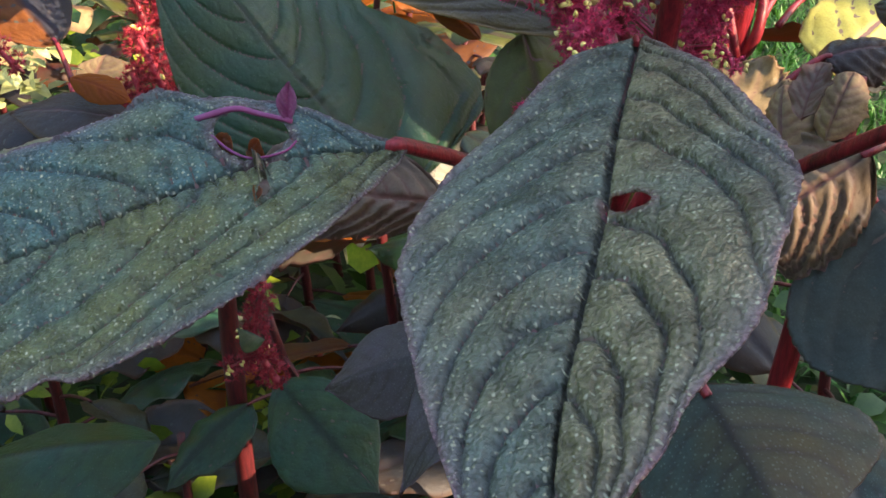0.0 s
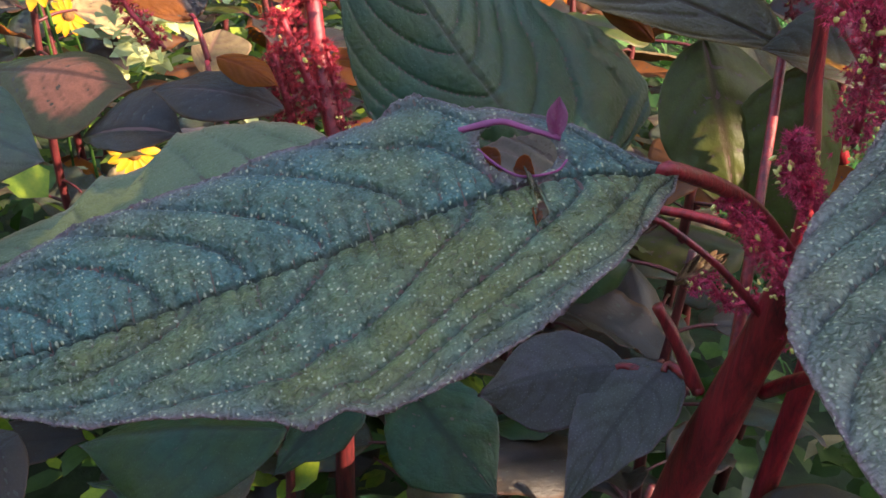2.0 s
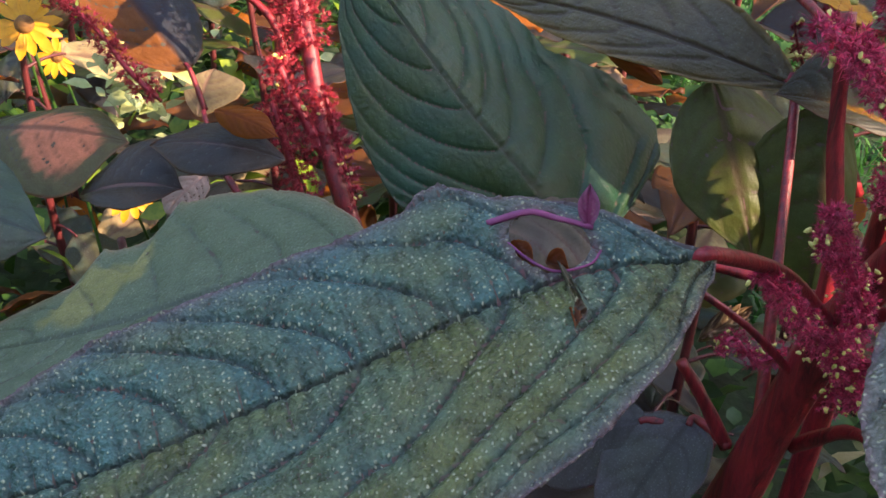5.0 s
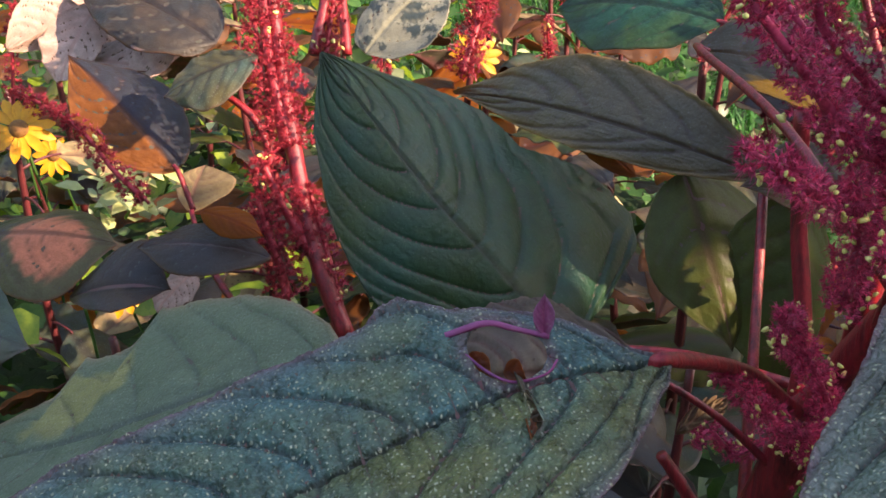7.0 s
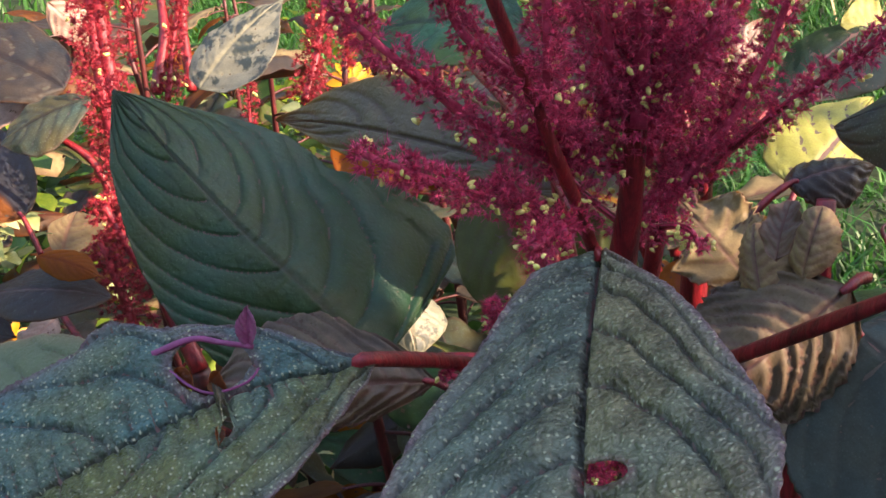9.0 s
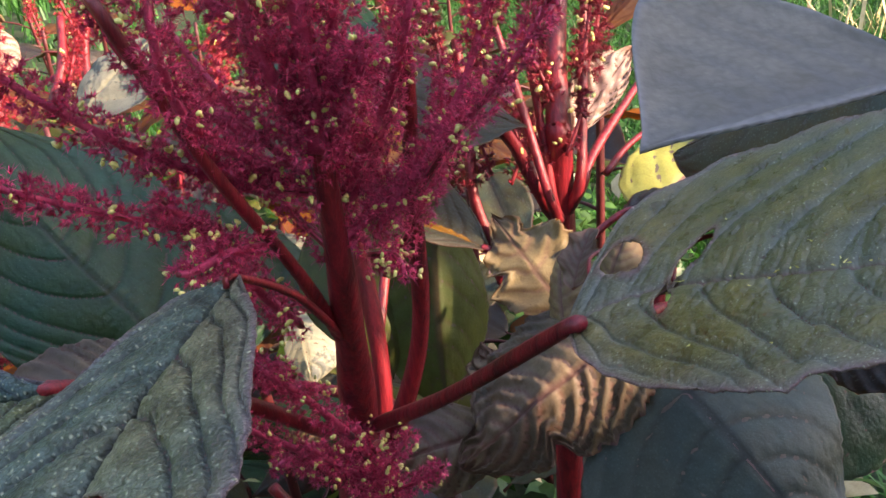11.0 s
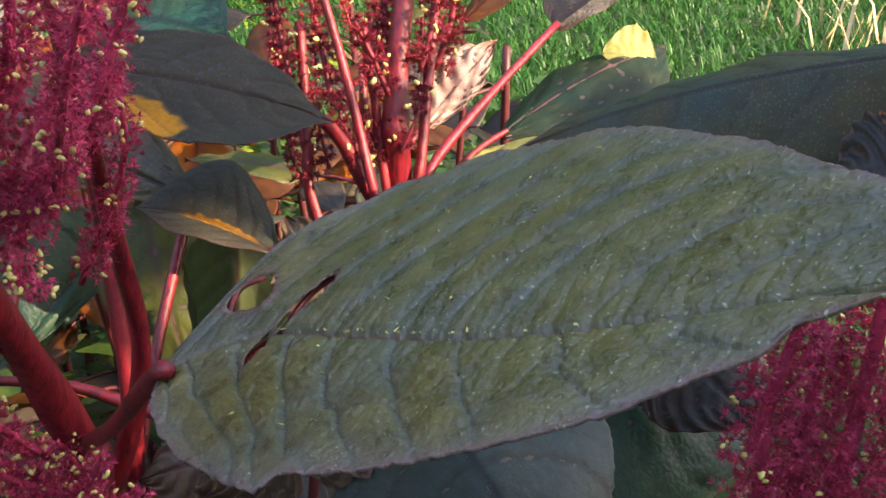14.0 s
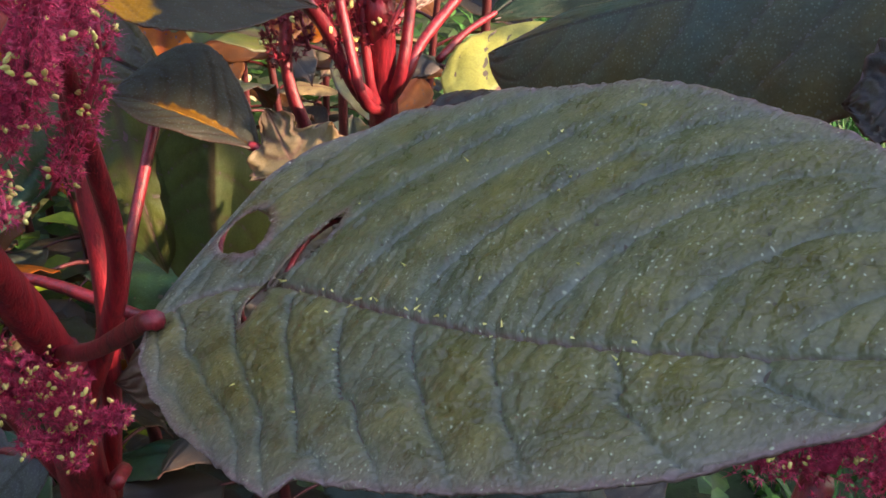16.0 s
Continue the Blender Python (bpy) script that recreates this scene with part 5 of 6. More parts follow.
for i, (pts, r) in enumerate((
    ([(0.2440, 0.2406, 0.5980), (0.2414, 0.2406, 0.6277), (0.2442, 0.2406, 0.6456), (0.2474, 0.2406, 0.6600)], 0.0105),
    ([(0.2600, 0.2406, 0.5960), (0.2619, 0.2406, 0.6209), (0.2628, 0.2406, 0.6393), (0.2650, 0.2410, 0.6740)], 0.0120),
    ([(0.2520, 0.2440, 0.5950), (0.2525, 0.2440, 0.6250), (0.2545, 0.2440, 0.6520)], 0.0100),
    ([(0.2720, 0.2380, 0.5950), (0.2760, 0.2370, 0.6300), (0.2780, 0.2370, 0.6600)], 0.0110),
)):
    spike(low_plant, pts, r, 301 + i)

# ---- the sunlit plant on the far side of the bed ----
back_plant = plant((-0.16, 0.60, 0.0), "sunlit red amaranth plant with a long dense spike")
# one stem in two pieces; the foot's darker colour stands for shade
part("stem", tube_data([(-0.16, 0.60, 0.0), (-0.155, 0.587, 0.20), (-0.15, 0.575, 0.36), (-0.1378, 0.5460, 0.4640)], 0.008, 0.0058, STEM_SHADED, 24, 12), back_plant, "foot of the stem, shade put into its dark red")
part("stem", tube_data([(-0.1378, 0.5460, 0.4640), (-0.1572, 0.5706, 0.5172), (-0.1746, 0.6168, 0.5919), (-0.1872, 0.6658, 0.6722)], 0.0058, 0.004, STEM_RED, 24, 12), back_plant)
for i, (pts, r) in enumerate((
    ([(-0.1708, 0.5972, 0.5621), (-0.1845, 0.6285, 0.6173), (-0.1906, 0.6687, 0.6787)], 0.0190),
    ([(-0.1557, 0.5662, 0.5078), (-0.1751, 0.5787, 0.5402), (-0.1878, 0.5883, 0.5659)], 0.0165),
    ([(-0.1706, 0.5497, 0.4861), (-0.1801, 0.5641, 0.5170), (-0.1897, 0.5771, 0.5449)], 0.0135),
    ([(-0.1408, 0.5548, 0.4826), (-0.1503, 0.5708, 0.5169), (-0.1599, 0.5854, 0.5481)], 0.0080),
    ([(-0.2559, 0.5778, 0.5405), (-0.2780, 0.5900, 0.5564), (-0.3036, 0.6060, 0.5805), (-0.3462, 0.6244, 0.5993)], 0.0075),
    ([(-0.1580, 0.6750, 0.5963), (-0.1552, 0.6981, 0.6210), (-0.1480, 0.7283, 0.6604)], 0.0090),
    ([(-0.0678, 0.6740, 0.5864), (-0.0558, 0.7006, 0.6177), (-0.0473, 0.7308, 0.6570)], 0.0130),
    ([(-0.1005, 0.4929, 0.3637), (-0.1162, 0.5006, 0.3971), (-0.1075, 0.5095, 0.4325)], 0.0110),
    ([(-0.1358, 0.4982, 0.3729), (-0.1242, 0.4977, 0.3820), (-0.1093, 0.4971, 0.3910)], 0.0080),
)):
    spike(back_plant, pts, r, 400 + i, BRISTLE_FAR, 0.0038, 1.0, 5)
for pts, r in (
    ([(-0.1792, 0.5926, 0.5418), (-0.1900, 0.6009, 0.5831), (-0.2203, 0.6104, 0.6058)], 0.0028),
    ([(-0.1653, 0.6781, 0.6033), (-0.1587, 0.7046, 0.6349), (-0.1616, 0.7280, 0.6609)], 0.0040),
    ([(-0.1455, 0.6982, 0.5973), (-0.1499, 0.7283, 0.6374), (-0.1455, 0.7386, 0.6586)], 0.0035),
    ([(-0.2058, 0.5532, 0.4848), (-0.2281, 0.5823, 0.5012), (-0.2393, 0.6038, 0.5240)], 0.0024),
):
    part("side_stem", tube_data(pts, r, r * 0.7, STEM_RED, 16, 8), back_plant)
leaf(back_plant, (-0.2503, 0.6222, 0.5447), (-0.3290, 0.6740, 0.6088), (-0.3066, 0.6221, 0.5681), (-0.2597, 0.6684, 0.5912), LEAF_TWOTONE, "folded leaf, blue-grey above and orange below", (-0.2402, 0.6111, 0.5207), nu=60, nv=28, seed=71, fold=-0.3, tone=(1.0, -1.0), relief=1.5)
leaf(back_plant, (-0.1249, 0.6264, 0.6170), (-0.0710, 0.6766, 0.6617), (-0.1289, 0.6520, 0.6383), (-0.0778, 0.6258, 0.6257), LEAF_DAPPLED, "pale leaf with shadow dapples painted as dark spots", nu=60, nv=28, seed=72)
leaf(back_plant, (-0.1892, 0.6183, 0.6195), (-0.2471, 0.6061, 0.5989), (-0.2228, 0.6273, 0.6180), (-0.2148, 0.5872, 0.6031), LEAF_GREY, "small grey leaf across the spike", nu=40, nv=18, seed=73)
leaf(back_plant, (-0.2453, 0.7385, 0.5974), (-0.3656, 0.7882, 0.6420), (-0.2696, 0.7878, 0.6330), (-0.3076, 0.7207, 0.6118), LEAF_DARK, "dark grey leaf behind the flowers", nu=60, nv=26, seed=74, relief=2.0)
leaf(back_plant, (-0.3811, 0.5792, 0.5169), (-0.2787, 0.5691, 0.5245), (-0.3396, 0.6041, 0.5323), (-0.3017, 0.5314, 0.5051), LEAF_SALMON, "olive leaf with its sunlit salmon tip painted on", nu=60, nv=28, seed=75, relief=1.2, patch=(0.62, 0.05, 0.24, 0.60))
leaf(back_plant, (-0.1749, 0.5318, 0.5262), (-0.2539, 0.5411, 0.5331), (-0.2197, 0.5585, 0.5374), (-0.2138, 0.5170, 0.5268), LEAF_DARK, "dark brown leaf with an orange edge", nu=50, nv=22, seed=76)
leaf(back_plant, (-0.3032, 0.5472, 0.4926), (-0.2391, 0.5378, 0.5068), (-0.2746, 0.5696, 0.5247), (-0.2590, 0.5140, 0.5092), LEAF_DARK, "dark brown leaf in the shade", nu=50, nv=22, seed=77)
leaf(back_plant, (-0.3079, 0.8115, 0.4307), (-0.3005, 0.8490, 0.4621), (-0.3228, 0.8310, 0.4495), (-0.2682, 0.8231, 0.4515), LEAF_DRY, "tan leaf in full sun", nu=30, nv=14, seed=78)
for k, (x, y, d, s) in enumerate(((190, 70, .80, 60), (260, 100, .82, 70), (310, 60, .85, 60), (130, 60, .85, 70), (60, 70, .9, 60), (300, 130, .80, 50), (350, 20, .88, 60))):
    c = np.array((-0.3282, 0.8371, 0.5787)) + np.array([(x - 250) * 0.00047, (d - .82), (90 - y) * 0.00047])
    dr = np.array([math.cos(k * 1.9), 0.2, math.sin(k * 1.9) * 0.7]) * s * 0.0006
    sd = np.array([-dr[2], 0.35 * s * 0.0006, dr[0]]) * 0.6
    leaf(back_plant, c - dr, c + dr, c + sd, c - sd, LEAF_BLEACHED, "crumpled pink-white dead leaf in the sun", nu=30, nv=14, seed=80 + k, crumple=0.35, wave=0.12)

for base_at, tip_at, one, other, wavy in (
    ((-0.3610, 0.7858, 0.6154), (-0.4063, 0.7506, 0.5911), (-0.3907, 0.7807, 0.6305), (-0.3811, 0.7842, 0.5901), 0.25),
    ((-0.3457, 0.7870, 0.6168), (-0.3690, 0.7414, 0.5687), (-0.3811, 0.7753, 0.5946), (-0.3384, 0.7626, 0.5878), 0.22),
    ((-0.3396, 0.7822, 0.5825), (-0.2740, 0.7684, 0.5950), (-0.3183, 0.8023, 0.6000), (-0.2959, 0.7346, 0.5718), 0.20),
    ((-0.3772, 0.7768, 0.5740), (-0.2991, 0.7473, 0.5755), (-0.3477, 0.7937, 0.5842), (-0.3293, 0.7316, 0.5682), 0.20),
    ((-0.2573, 0.6488, 0.4570), (-0.2792, 0.6191, 0.4426), (-0.2774, 0.6467, 0.4541), (-0.2559, 0.6204, 0.4434), 0.20),
):
    leaf(back_plant, base_at, tip_at, one, other, LEAF_BLEACHED, "curled pink-white dead leaf in the sun", nu=40, nv=18, seed=int(wavy * 1000) + len(bpy.data.objects) % 7, wave=wavy, relief=1.5, cup=0.3, serr=0.06, sharp=0.7)
# orange leaf added as the sunlit patch of a dark brown one
leaf(back_plant, (-0.2138, 0.5404, 0.5520), (-0.1760, 0.5266, 0.5433), (-0.1965, 0.5466, 0.5522), (-0.1946, 0.5257, 0.5429), LEAF_ORANGE, "small orange leaf standing in for a sunlit brown patch", nu=30, nv=14, seed=79, relief=1.5)
pale_at = (-0.3162, 0.7092, 0.4959)
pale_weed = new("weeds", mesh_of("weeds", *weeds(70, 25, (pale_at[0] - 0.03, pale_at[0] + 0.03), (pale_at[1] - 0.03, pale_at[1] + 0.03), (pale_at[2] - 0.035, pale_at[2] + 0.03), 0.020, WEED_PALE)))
tagged(pale_weed, "cluster of small weed leaves, sunlight put into their pale green", "weeds", kind="stuff")

# ---- the plant at the front of the bed on the other side ----
left_plant = plant((-0.46, 0.46, 0.0), "amaranth plant with broad pale and dark leaves")
part("stem", tube_data([(-0.46, 0.46, 0.0), (-0.46, 0.44, 0.30), (-0.45, 0.42, 0.52), (-0.45, 0.41, 0.66)], 0.008, 0.004, STEM_RED, 24, 10), left_plant)
leaf(left_plant, (-0.0949, 0.2924, 0.6073), (-0.2824, 0.3393, 0.5276), (-0.1725, 0.3811, 0.5812), (-0.1763, 0.2548, 0.5669), LEAF_PALE, "pale green leaf with a torn edge and a painted sun patch", (-0.0771, 0.3447, 0.5536),
     # patch puts the sunlight by the torn edge into a yellower colour
     nu=160, nv=50, seed=91, relief=1.5, patch=(0.63, -0.45, 0.10, 0.35), serr=0.014, wave=0.012, um=0.45, fine_vein=0.8, ladder=0.3, rib_points=[(-0.1382, 0.3098, 0.5895), (-0.2009, 0.3161, 0.5620)],
     edges=(((0, 0.02), (0.09, 0.345), (0.19, 0.575), (0.33, 0.85), (0.478, 1.01), (0.545, 1.04), (0.565, 1.10), (0.568, 0.78), (0.59, 0.73), (0.66, 0.71), (0.700, 0.76), (0.703, 0.42), (0.73, 0.42), (0.80, 0.33), (0.90, 0.20), (0.96, 0.09), (1, 0.01)),
            ((0, 0.03), (0.10, 0.45), (0.25, 0.85), (0.45, 1.0), (0.60, 0.86), (0.78, 0.58), (0.88, 0.34), (0.95, 0.14), (1, 0.01))),
     starts=((0.08, 0.20, 0.32, 0.45, 0.58, 0.72, 0.85), (0.10, 0.22, 0.35, 0.48, 0.62, 0.76, 0.88)), sweep=((0.30, 0.0), (0.30, 0.0)), arc=(1.7, 1.7))
leaf(left_plant, (-0.3392, 0.3690, 0.5907), (-0.2364, 0.3670, 0.5735), (-0.2953, 0.4086, 0.5915), (-0.2756, 0.3360, 0.5669), LEAF_BLUE, "bluish green leaf with a dark upper half", (-0.3845, 0.3721, 0.5829), nu=60, nv=28, seed=92, relief=0.6)
leaf(left_plant, (-0.3520, 0.3676, 0.5332), (-0.2599, 0.3907, 0.5577), (-0.3177, 0.4009, 0.5442), (-0.2789, 0.3644, 0.5370), LEAF_OLIVE, "olive-yellow leaf under a green one", (-0.3933, 0.3628, 0.5311), nu=50, nv=24, seed=93)
leaf(left_plant, (-0.3790, 0.3944, 0.4850), (-0.2874, 0.4094, 0.4966), (-0.3399, 0.4313, 0.5010), (-0.3108, 0.3768, 0.4853), LEAF_DARK, "blackish purple leaf in the shade", (-0.4254, 0.3905, 0.4851), nu=50, nv=24, seed=94)
leaf(left_plant, (-0.3628, 0.4332, 0.4121), (-0.3030, 0.4126, 0.4087), (-0.3363, 0.4461, 0.4103), (-0.3353, 0.4056, 0.4020), LEAF_GREY, "dull grey leaf low in the bed", nu=30, nv=16, seed=95)
leaf(left_plant, (-0.1615, 0.4345, 0.3718), (-0.2876, 0.4384, 0.3465), (-0.2357, 0.4687, 0.3552), (-0.2108, 0.3986, 0.3535), LEAF_GREEN, "dark green leaf near the soil", nu=50, nv=24, seed=96, relief=0.7)
leaf(left_plant, (-0.3159, 0.4291, 0.3611), (-0.3519, 0.3789, 0.3422), (-0.3651, 0.4276, 0.3464), (-0.3036, 0.3878, 0.3499), LEAF_DARK, "blackish leaf near the soil", nu=40, nv=20, seed=97)
leaf(left_plant, (-0.1077, 0.5179, 0.3522), (-0.0402, 0.4525, 0.3170), (-0.1146, 0.4771, 0.3234), (-0.0390, 0.4918, 0.3436), LEAF_GREEN, "rounded green leaf with a notch at its tip", nu=50, nv=24, seed=98, relief=0.7)
leaf(left_plant, (-0.1075, 0.4924, 0.4029), (-0.1225, 0.4876, 0.4145), (-0.1178, 0.4941, 0.4058), (-0.1158, 0.4808, 0.4028), LEAF_GREEN, "small green leaf", nu=20, nv=10, seed=99)

# ---- further amaranth plants that fill the bed ----


def bed_plant(at, h, n, seed, mats, label, spikes=0):
    rng = np.random.default_rng(seed)
    at = np.array([at[0], at[1], 0.0])
    ob = plant(at, label)
    top = at + np.array([rng.uniform(-0.04, 0.04), rng.uniform(-0.04, 0.04), h])
    mid = (at + top) / 2 + np.array([rng.uniform(-0.02, 0.02), rng.uniform(-0.02, 0.02), 0])
    part("stem", tube_data([at, mid, top], 0.0065, 0.003, STEM_SHADED, 20, 10, 0.04, seed), ob)
    for k in range(n):
        f = 0.35 + 0.65 * (k + rng.uniform(0, 0.6)) / n
        node = bezier([at, mid, top], 20)[min(19, int(f * 19))]
        th = k * 2.4 + rng.uniform(-0.4, 0.4)
        d = np.array([math.cos(th), math.sin(th), rng.uniform(-0.1, 0.5)])
        b = node + d * rng.uniform(0.03, 0.05)
        ln = rng.uniform(0.09, 0.15) * (1.15 - 0.4 * f)
        d2 = unit(d + np.array([0, 0, rng.uniform(-0.7, 0.1)]))
        tipp = b + d2 * ln
        sd = unit(np.cross(d2, (rng.uniform(-0.4, 0.4), rng.uniform(-0.4, 0.4), 1.0)))
        w = ln * rng.uniform(0.24, 0.32)
        c = b + d2 * ln * 0.4
        fine = at[1] < 1.1
        leaf(ob, b, tipp, c + sd * w, c - sd * w, mats[int(rng.integers(len(mats)))], "", node, 0.0014, stalk=STEM_SHADED, nu=19 if fine else 15, nv=8 if fine else 6, seed=seed * 50 + k,
             bow=rng.uniform(-0.02, 0.12), wave=rng.uniform(0.05, 0.22), relief=1.6, serr=0.05, fold=rng.uniform(-0.1, 0.5), cup=rng.uniform(-0.3, 0.2))
    for k in range(spikes):
        e = top + np.array([rng.uniform(-0.05, 0.05), rng.uniform(-0.04, 0.04), rng.uniform(0.06, 0.12)])
        spike(ob, [top - np.array([0, 0, 0.02]), (top + e) / 2, e], rng.uniform(0.007, 0.010), seed * 7 + k, BRISTLE_FAR, 0.0048, 0.6, 3)
    return ob


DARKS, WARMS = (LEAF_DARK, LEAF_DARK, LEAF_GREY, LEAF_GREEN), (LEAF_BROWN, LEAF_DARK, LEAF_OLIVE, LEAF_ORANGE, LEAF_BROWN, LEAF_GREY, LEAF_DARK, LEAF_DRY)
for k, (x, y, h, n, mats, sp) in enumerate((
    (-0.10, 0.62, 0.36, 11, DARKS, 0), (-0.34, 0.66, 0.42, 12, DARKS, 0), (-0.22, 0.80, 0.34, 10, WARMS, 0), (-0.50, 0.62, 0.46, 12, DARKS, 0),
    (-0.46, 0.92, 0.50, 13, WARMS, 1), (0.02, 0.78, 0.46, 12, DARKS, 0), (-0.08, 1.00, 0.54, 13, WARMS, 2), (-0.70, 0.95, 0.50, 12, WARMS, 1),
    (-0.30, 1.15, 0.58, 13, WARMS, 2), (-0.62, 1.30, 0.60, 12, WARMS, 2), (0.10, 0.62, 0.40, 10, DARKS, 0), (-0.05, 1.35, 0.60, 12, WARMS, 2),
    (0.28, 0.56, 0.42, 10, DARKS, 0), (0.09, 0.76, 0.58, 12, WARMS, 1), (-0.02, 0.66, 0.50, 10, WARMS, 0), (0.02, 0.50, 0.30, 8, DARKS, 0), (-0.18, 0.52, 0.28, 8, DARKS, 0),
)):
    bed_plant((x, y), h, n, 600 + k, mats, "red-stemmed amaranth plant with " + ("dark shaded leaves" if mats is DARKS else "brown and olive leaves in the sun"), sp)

rng = np.random.default_rng(909)
spots = []
while len(spots) < 24:
    x, y = rng.uniform(-1.5, 0.28), rng.uniform(0.75, 2.3)
    q = 0.423 * x + 0.906 * y
    if (0.42 < q < 0.70 and x > -0.42) or min([math.hypot(x - a, y - b) for a, b in spots] + [9]) < 0.17:
        continue
    spots.append((x, y))
spots += [(0.05, 1.02), (0.20, 1.04), (-0.15, 1.22), (0.14, 1.28), (0.02, 1.50)]
for k, (x, y) in enumerate(spots):
    bed_plant((x, y), rng.uniform(0.42, 0.60), 13, 700 + k, WARMS, "red-stemmed amaranth plant with brown and orange leaves in the sun", k % 3 == 0)

# ---- yellow flowers ----


def daisy(at, face, size, seed, label):
    rng = np.random.default_rng(seed)
    at, face = np.array(at), unit(np.array(face, dtype=float))
    ob = plant((at[0], at[1] + 0.05, 0.0), label, "flower", "yellow_daisy", "yellow daisies behind the bed")
    part("stalk", tube_data([(at[0], at[1] + 0.05, 0.0), (at[0] + 0.01, at[1] + 0.03, at[2] * 0.6), at - face * 0.004], 0.0018, 0.0014, WEED, 14, 6), ob)
    a = unit(np.cross(face, (0.1, 0.2, 1.0)))
    b = np.cross(face, a)
    for k in range(13):
        th = k / 13 * 6.283 + rng.uniform(-0.1, 0.1)
        d = math.cos(th) * a + math.sin(th) * b
        s = -math.sin(th) * a + math.cos(th) * b
        dr = face * rng.uniform(-0.25, 0.1)
        r0, r1 = size * 0.25, size * rng.uniform(0.85, 1.05)
        v, f = [], []
        for i, (fr, w) in enumerate(((0, 0.35), (0.35, 0.9), (0.75, 0.85), (1.0, 0.15))):
            c = at + d * (r0 + (r1 - r0) * fr) + dr * size * fr * fr
            for sg, lift in ((-1, 0.05), (0, 0), (1, 0.05)):
                v.append(c + s * sg * w * size * 0.17 + face * lift * size * w)
        for i in range(3):
            for j in range(2):
                f.append((i * 3 + j, i * 3 + j + 1, i * 3 + j + 4, i * 3 + j + 3))
        n = len(v)
        v = v + [p - face * 0.0005 for p in v]
        f = f + [tuple(q + n for q in x[::-1]) for x in f]
        part("petal", (v, f, [PETAL], None, None, True), ob)
    v, f = [], []
    for i in range(5):
        r = size * 0.28 * math.cos(i * 0.36)
        for k in range(12):
            th = k / 12 * 6.283
            v.append(at + face * (size * 0.22 * math.sin(i * 0.36)) + r * (math.cos(th) * a + math.sin(th) * b))
    for i in range(4):
        for k in range(12):
            f.append((i * 12 + k, i * 12 + (k + 1) % 12, (i + 1) * 12 + (k + 1) % 12, (i + 1) * 12 + k))
    f.append(tuple(48 + k for k in range(12)))
    part("disc", (v, f, [DISC], None, None, True), ob, "brown flower centre")
    return ob


for k, (at, size) in enumerate((((-0.4004, 0.8627, 0.3254), 0.026), ((-0.4269, 0.7823, 0.5191), 0.028), ((-0.5652, 1.0215, 0.5671), 0.026), ((-0.5304, 1.0559, 0.3930), 0.024), ((-0.0587, 1.1016, 0.4842), 0.03))):
    daisy(at, (0.2, -0.75, 0.5), size, 500 + k, "yellow daisy flower with a brown centre")

# ---- hedges added out of view round about, to cut low sky light and its reflections ----


def hedge(name, a, b, h, seed):
    rng = np.random.default_rng(seed)
    a, b = np.array(a, dtype=float), np.array(b, dtype=float)
    n = 60
    d = unit(np.append(b - a, 0))
    side = np.array([-d[1], d[0], 0])
    prof = [(-0.5, 0), (-0.55, 0.5), (-0.5, 0.9), (-0.25, 1.0), (0.25, 1.0), (0.5, 0.9), (0.55, 0.5), (0.5, 0)]
    v, f = [], []
    for i in range(n + 1):
        c = np.append(a + (b - a) * i / n, 0)
        for o, z in prof:
            v.append(c + side * (o * 1.2 + rng.normal() * 0.08) + np.array([0, 0, z * h * (1 + 0.04 * rng.normal()) - 0.03]))
    m = len(prof)
    for i in range(n):
        for k in range(m - 1):
            f.append((i * m + k, (i + 1) * m + k, (i + 1) * m + k + 1, i * m + k + 1))
    f.append(tuple(range(m)))
    f.append(tuple(n * m + k for k in range(m))[::-1])
    ob = new(name, mesh_of(name, v, f, [WEED]))
    tagged(ob, "unseen tall green hedge added to block low sky light", "hedge", kind="structure")


hedge("unseen_hedge_north", (-12, 10), (14, 10), 7.5, 1)
hedge("unseen_hedge_west", (-6, -6), (-6, 10), 3.0, 2)
hedge("unseen_hedge_south", (-5, -5), (3, -6), 2.6, 3)

# ---- leafy shrub added out of view beside the bed to shade the near plants ----
shrub = root("shrub", (1.55, -0.75, 0.0), "unseen leafy shrub added to shade the near plants", "shrub")
ORIGIN[shrub.name] = (1.55, -0.75, 0.0)
AWAY, ALONG = np.array([0.906, -0.423, 0]), np.array([0.423, 0.906, 0])


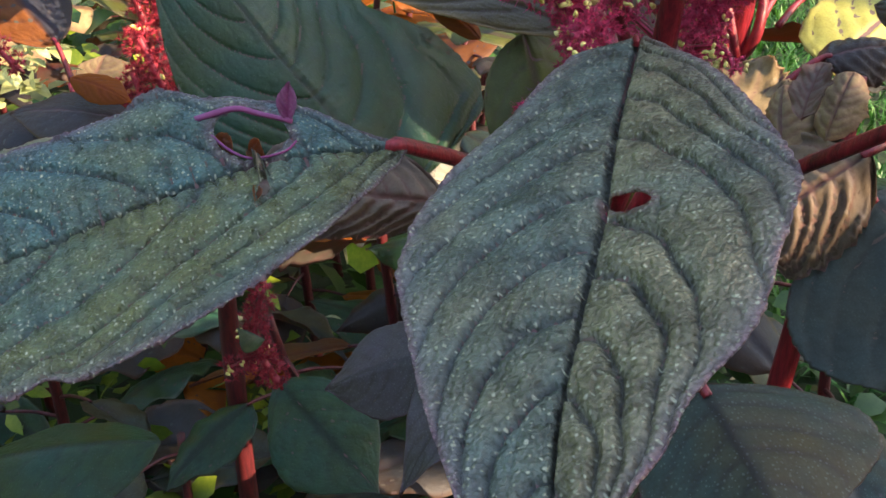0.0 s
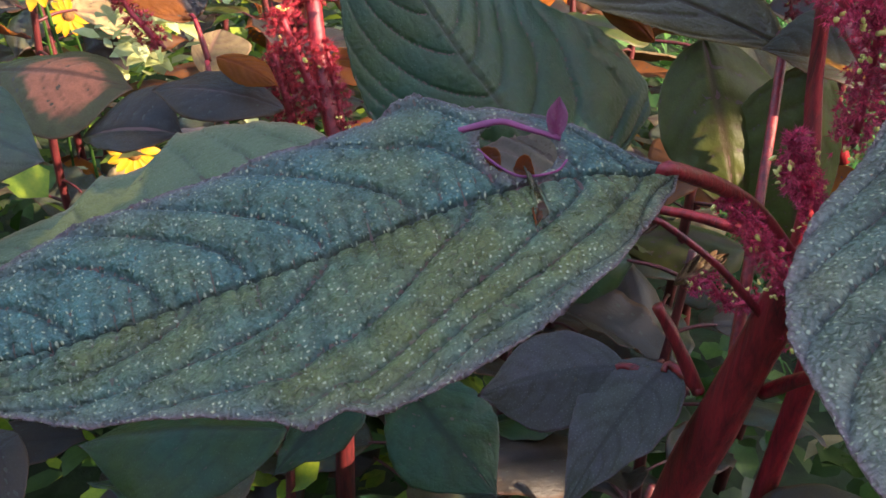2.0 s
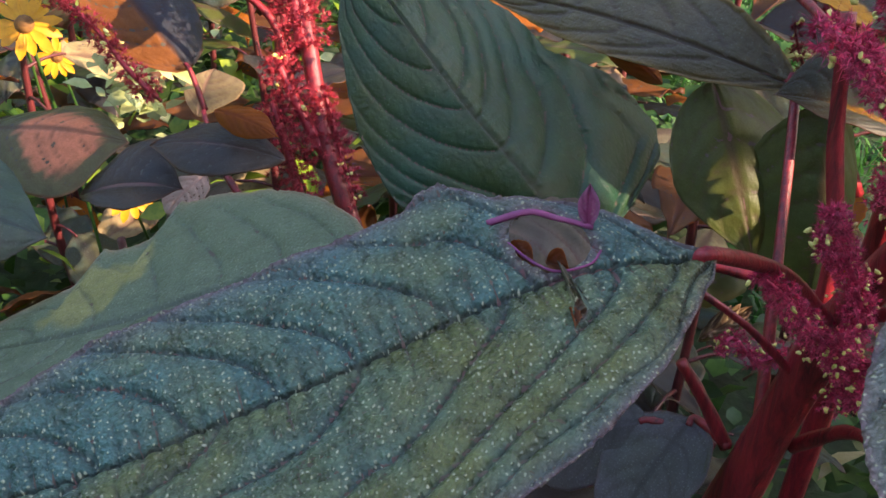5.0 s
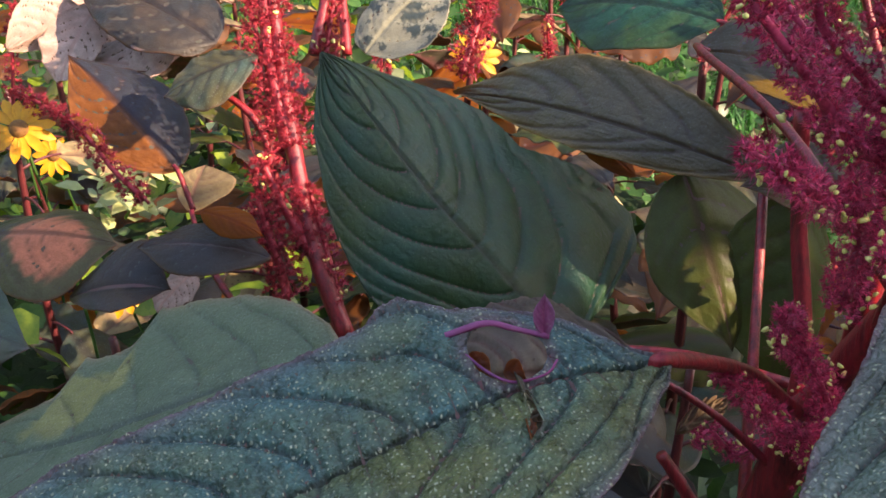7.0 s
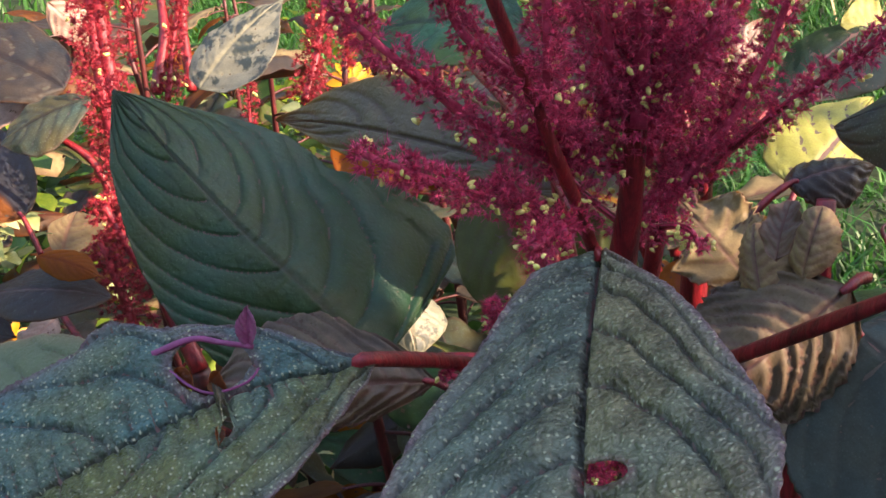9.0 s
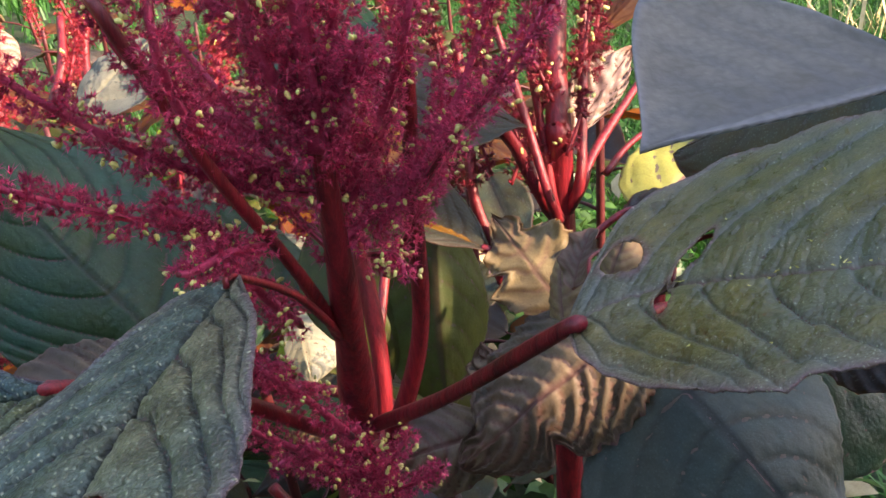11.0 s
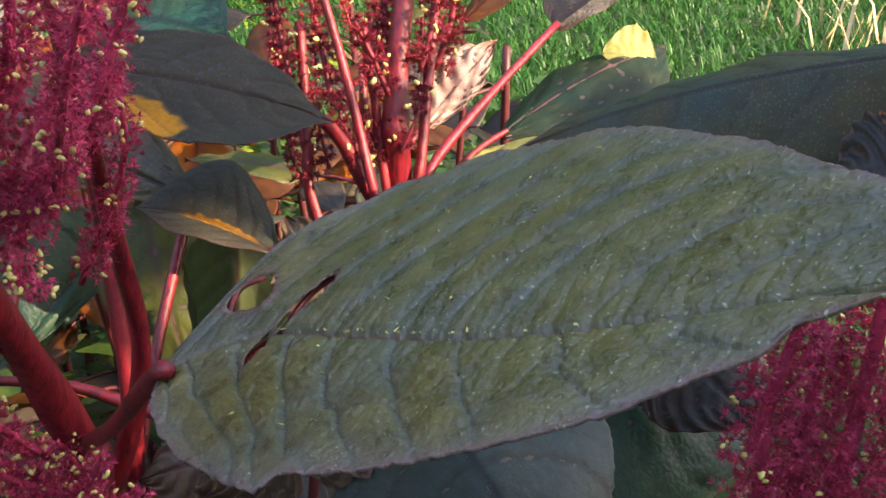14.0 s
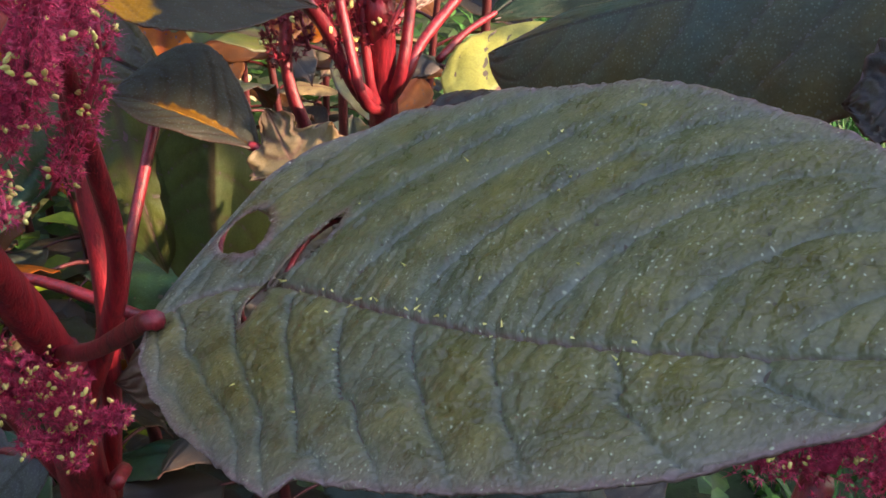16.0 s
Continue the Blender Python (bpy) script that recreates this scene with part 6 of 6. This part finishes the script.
def open_to_sun(q, z):
    """Where the added shrub's outline and its gaps, set for chosen lit spots, let the sun pass."""
    above = (q > 0.485) & (z > 1.262) & ~((q > 0.590) & (q < 0.662) & (z < 1.405)) & ~((q > 0.54) & (q < 0.595) & (z < 1.300)) | (q > 0.43) & (z > 1.535) | (q > 0.455) & (z > 1.505)
    gap = (q > 0.336) & (q < 0.358) & (z > 1.358) & (z < 1.378) | (q > 0.395) & (q < 0.420) & (z > 1.385) & (z < 1.420) | (q > 0.331) & (q < 0.352) & (z > 1.38) & (z < 1.412) | (q > 0.389) & (q < 0.402) & (z > 1.422) & (z < 1.452)
    low = (q > 0.425) & (q < 0.485) & (z > 1.08) & (z < 1.225) & (np.sin(q * 310 + 2.0 * np.sin(z * 95)) + np.sin(z * 270 + 1.5 * np.sin(q * 120)) > 0.15)
    return above | gap | low


def shrub_leaves(n, seed, qr, zr, size, airy=False):
    rng = np.random.default_rng(seed)
    p = AWAY * rng.uniform(1.45, 1.75, n)[:, None] + ALONG * rng.uniform(*qr, n)[:, None] + np.array([0, 0, 1.0]) * rng.uniform(*zr, n)[:, None]
    v, f, m, *_ = weeds(n, seed, (0, 1), (0, 1), (0, 1), size, WEED)
    v = v.reshape(n, 7, 3)
    v = v - v[:, :1] + p[:, None]
    if not airy:
        fine = np.concatenate([v, (v + v[:, 6:7]) / 2, (v[:, :6] + np.roll(v[:, :6], 1, axis=1)) / 2], axis=1)
        v = v[~open_to_sun(fine.dot(ALONG), fine[..., 2] + (1.6 - fine.dot(AWAY)) * 0.4877).any(axis=1)]
    f = (np.arange(len(v))[:, None, None] * 7 + np.array([(a, b, 6) for a, b in ((0, 1), (1, 2), (2, 3), (3, 4), (4, 5), (5, 0))])[None]).reshape(-1, 3).tolist()
    return v.reshape(-1, 3), f, m, None, None, True


part("foliage", shrub_leaves(22000, 9, (-1.5, 1.3), (0.1, 2.1), 0.085), shrub)
part("foliage", shrub_leaves(16000, 10, (0.2, 0.7), (1.02, 1.62), 0.034), shrub)
# a few loose leaves added to dapple the sun on the middle plant
part("foliage", shrub_leaves(17, 11, (0.485, 0.60), (1.43, 1.54), 0.05, True), shrub)
for k, q in enumerate((-1.2, -0.7, -0.2, 0.2)):
    b = AWAY * 1.6 + ALONG * q
    part("trunk", tube_data([b, b + np.array([0.03, 0.02, 0.9]), b + np.array([-0.02, 0.04, 2.0])], 0.02, 0.008, BARK, 14, 8, 0.05, k), shrub)
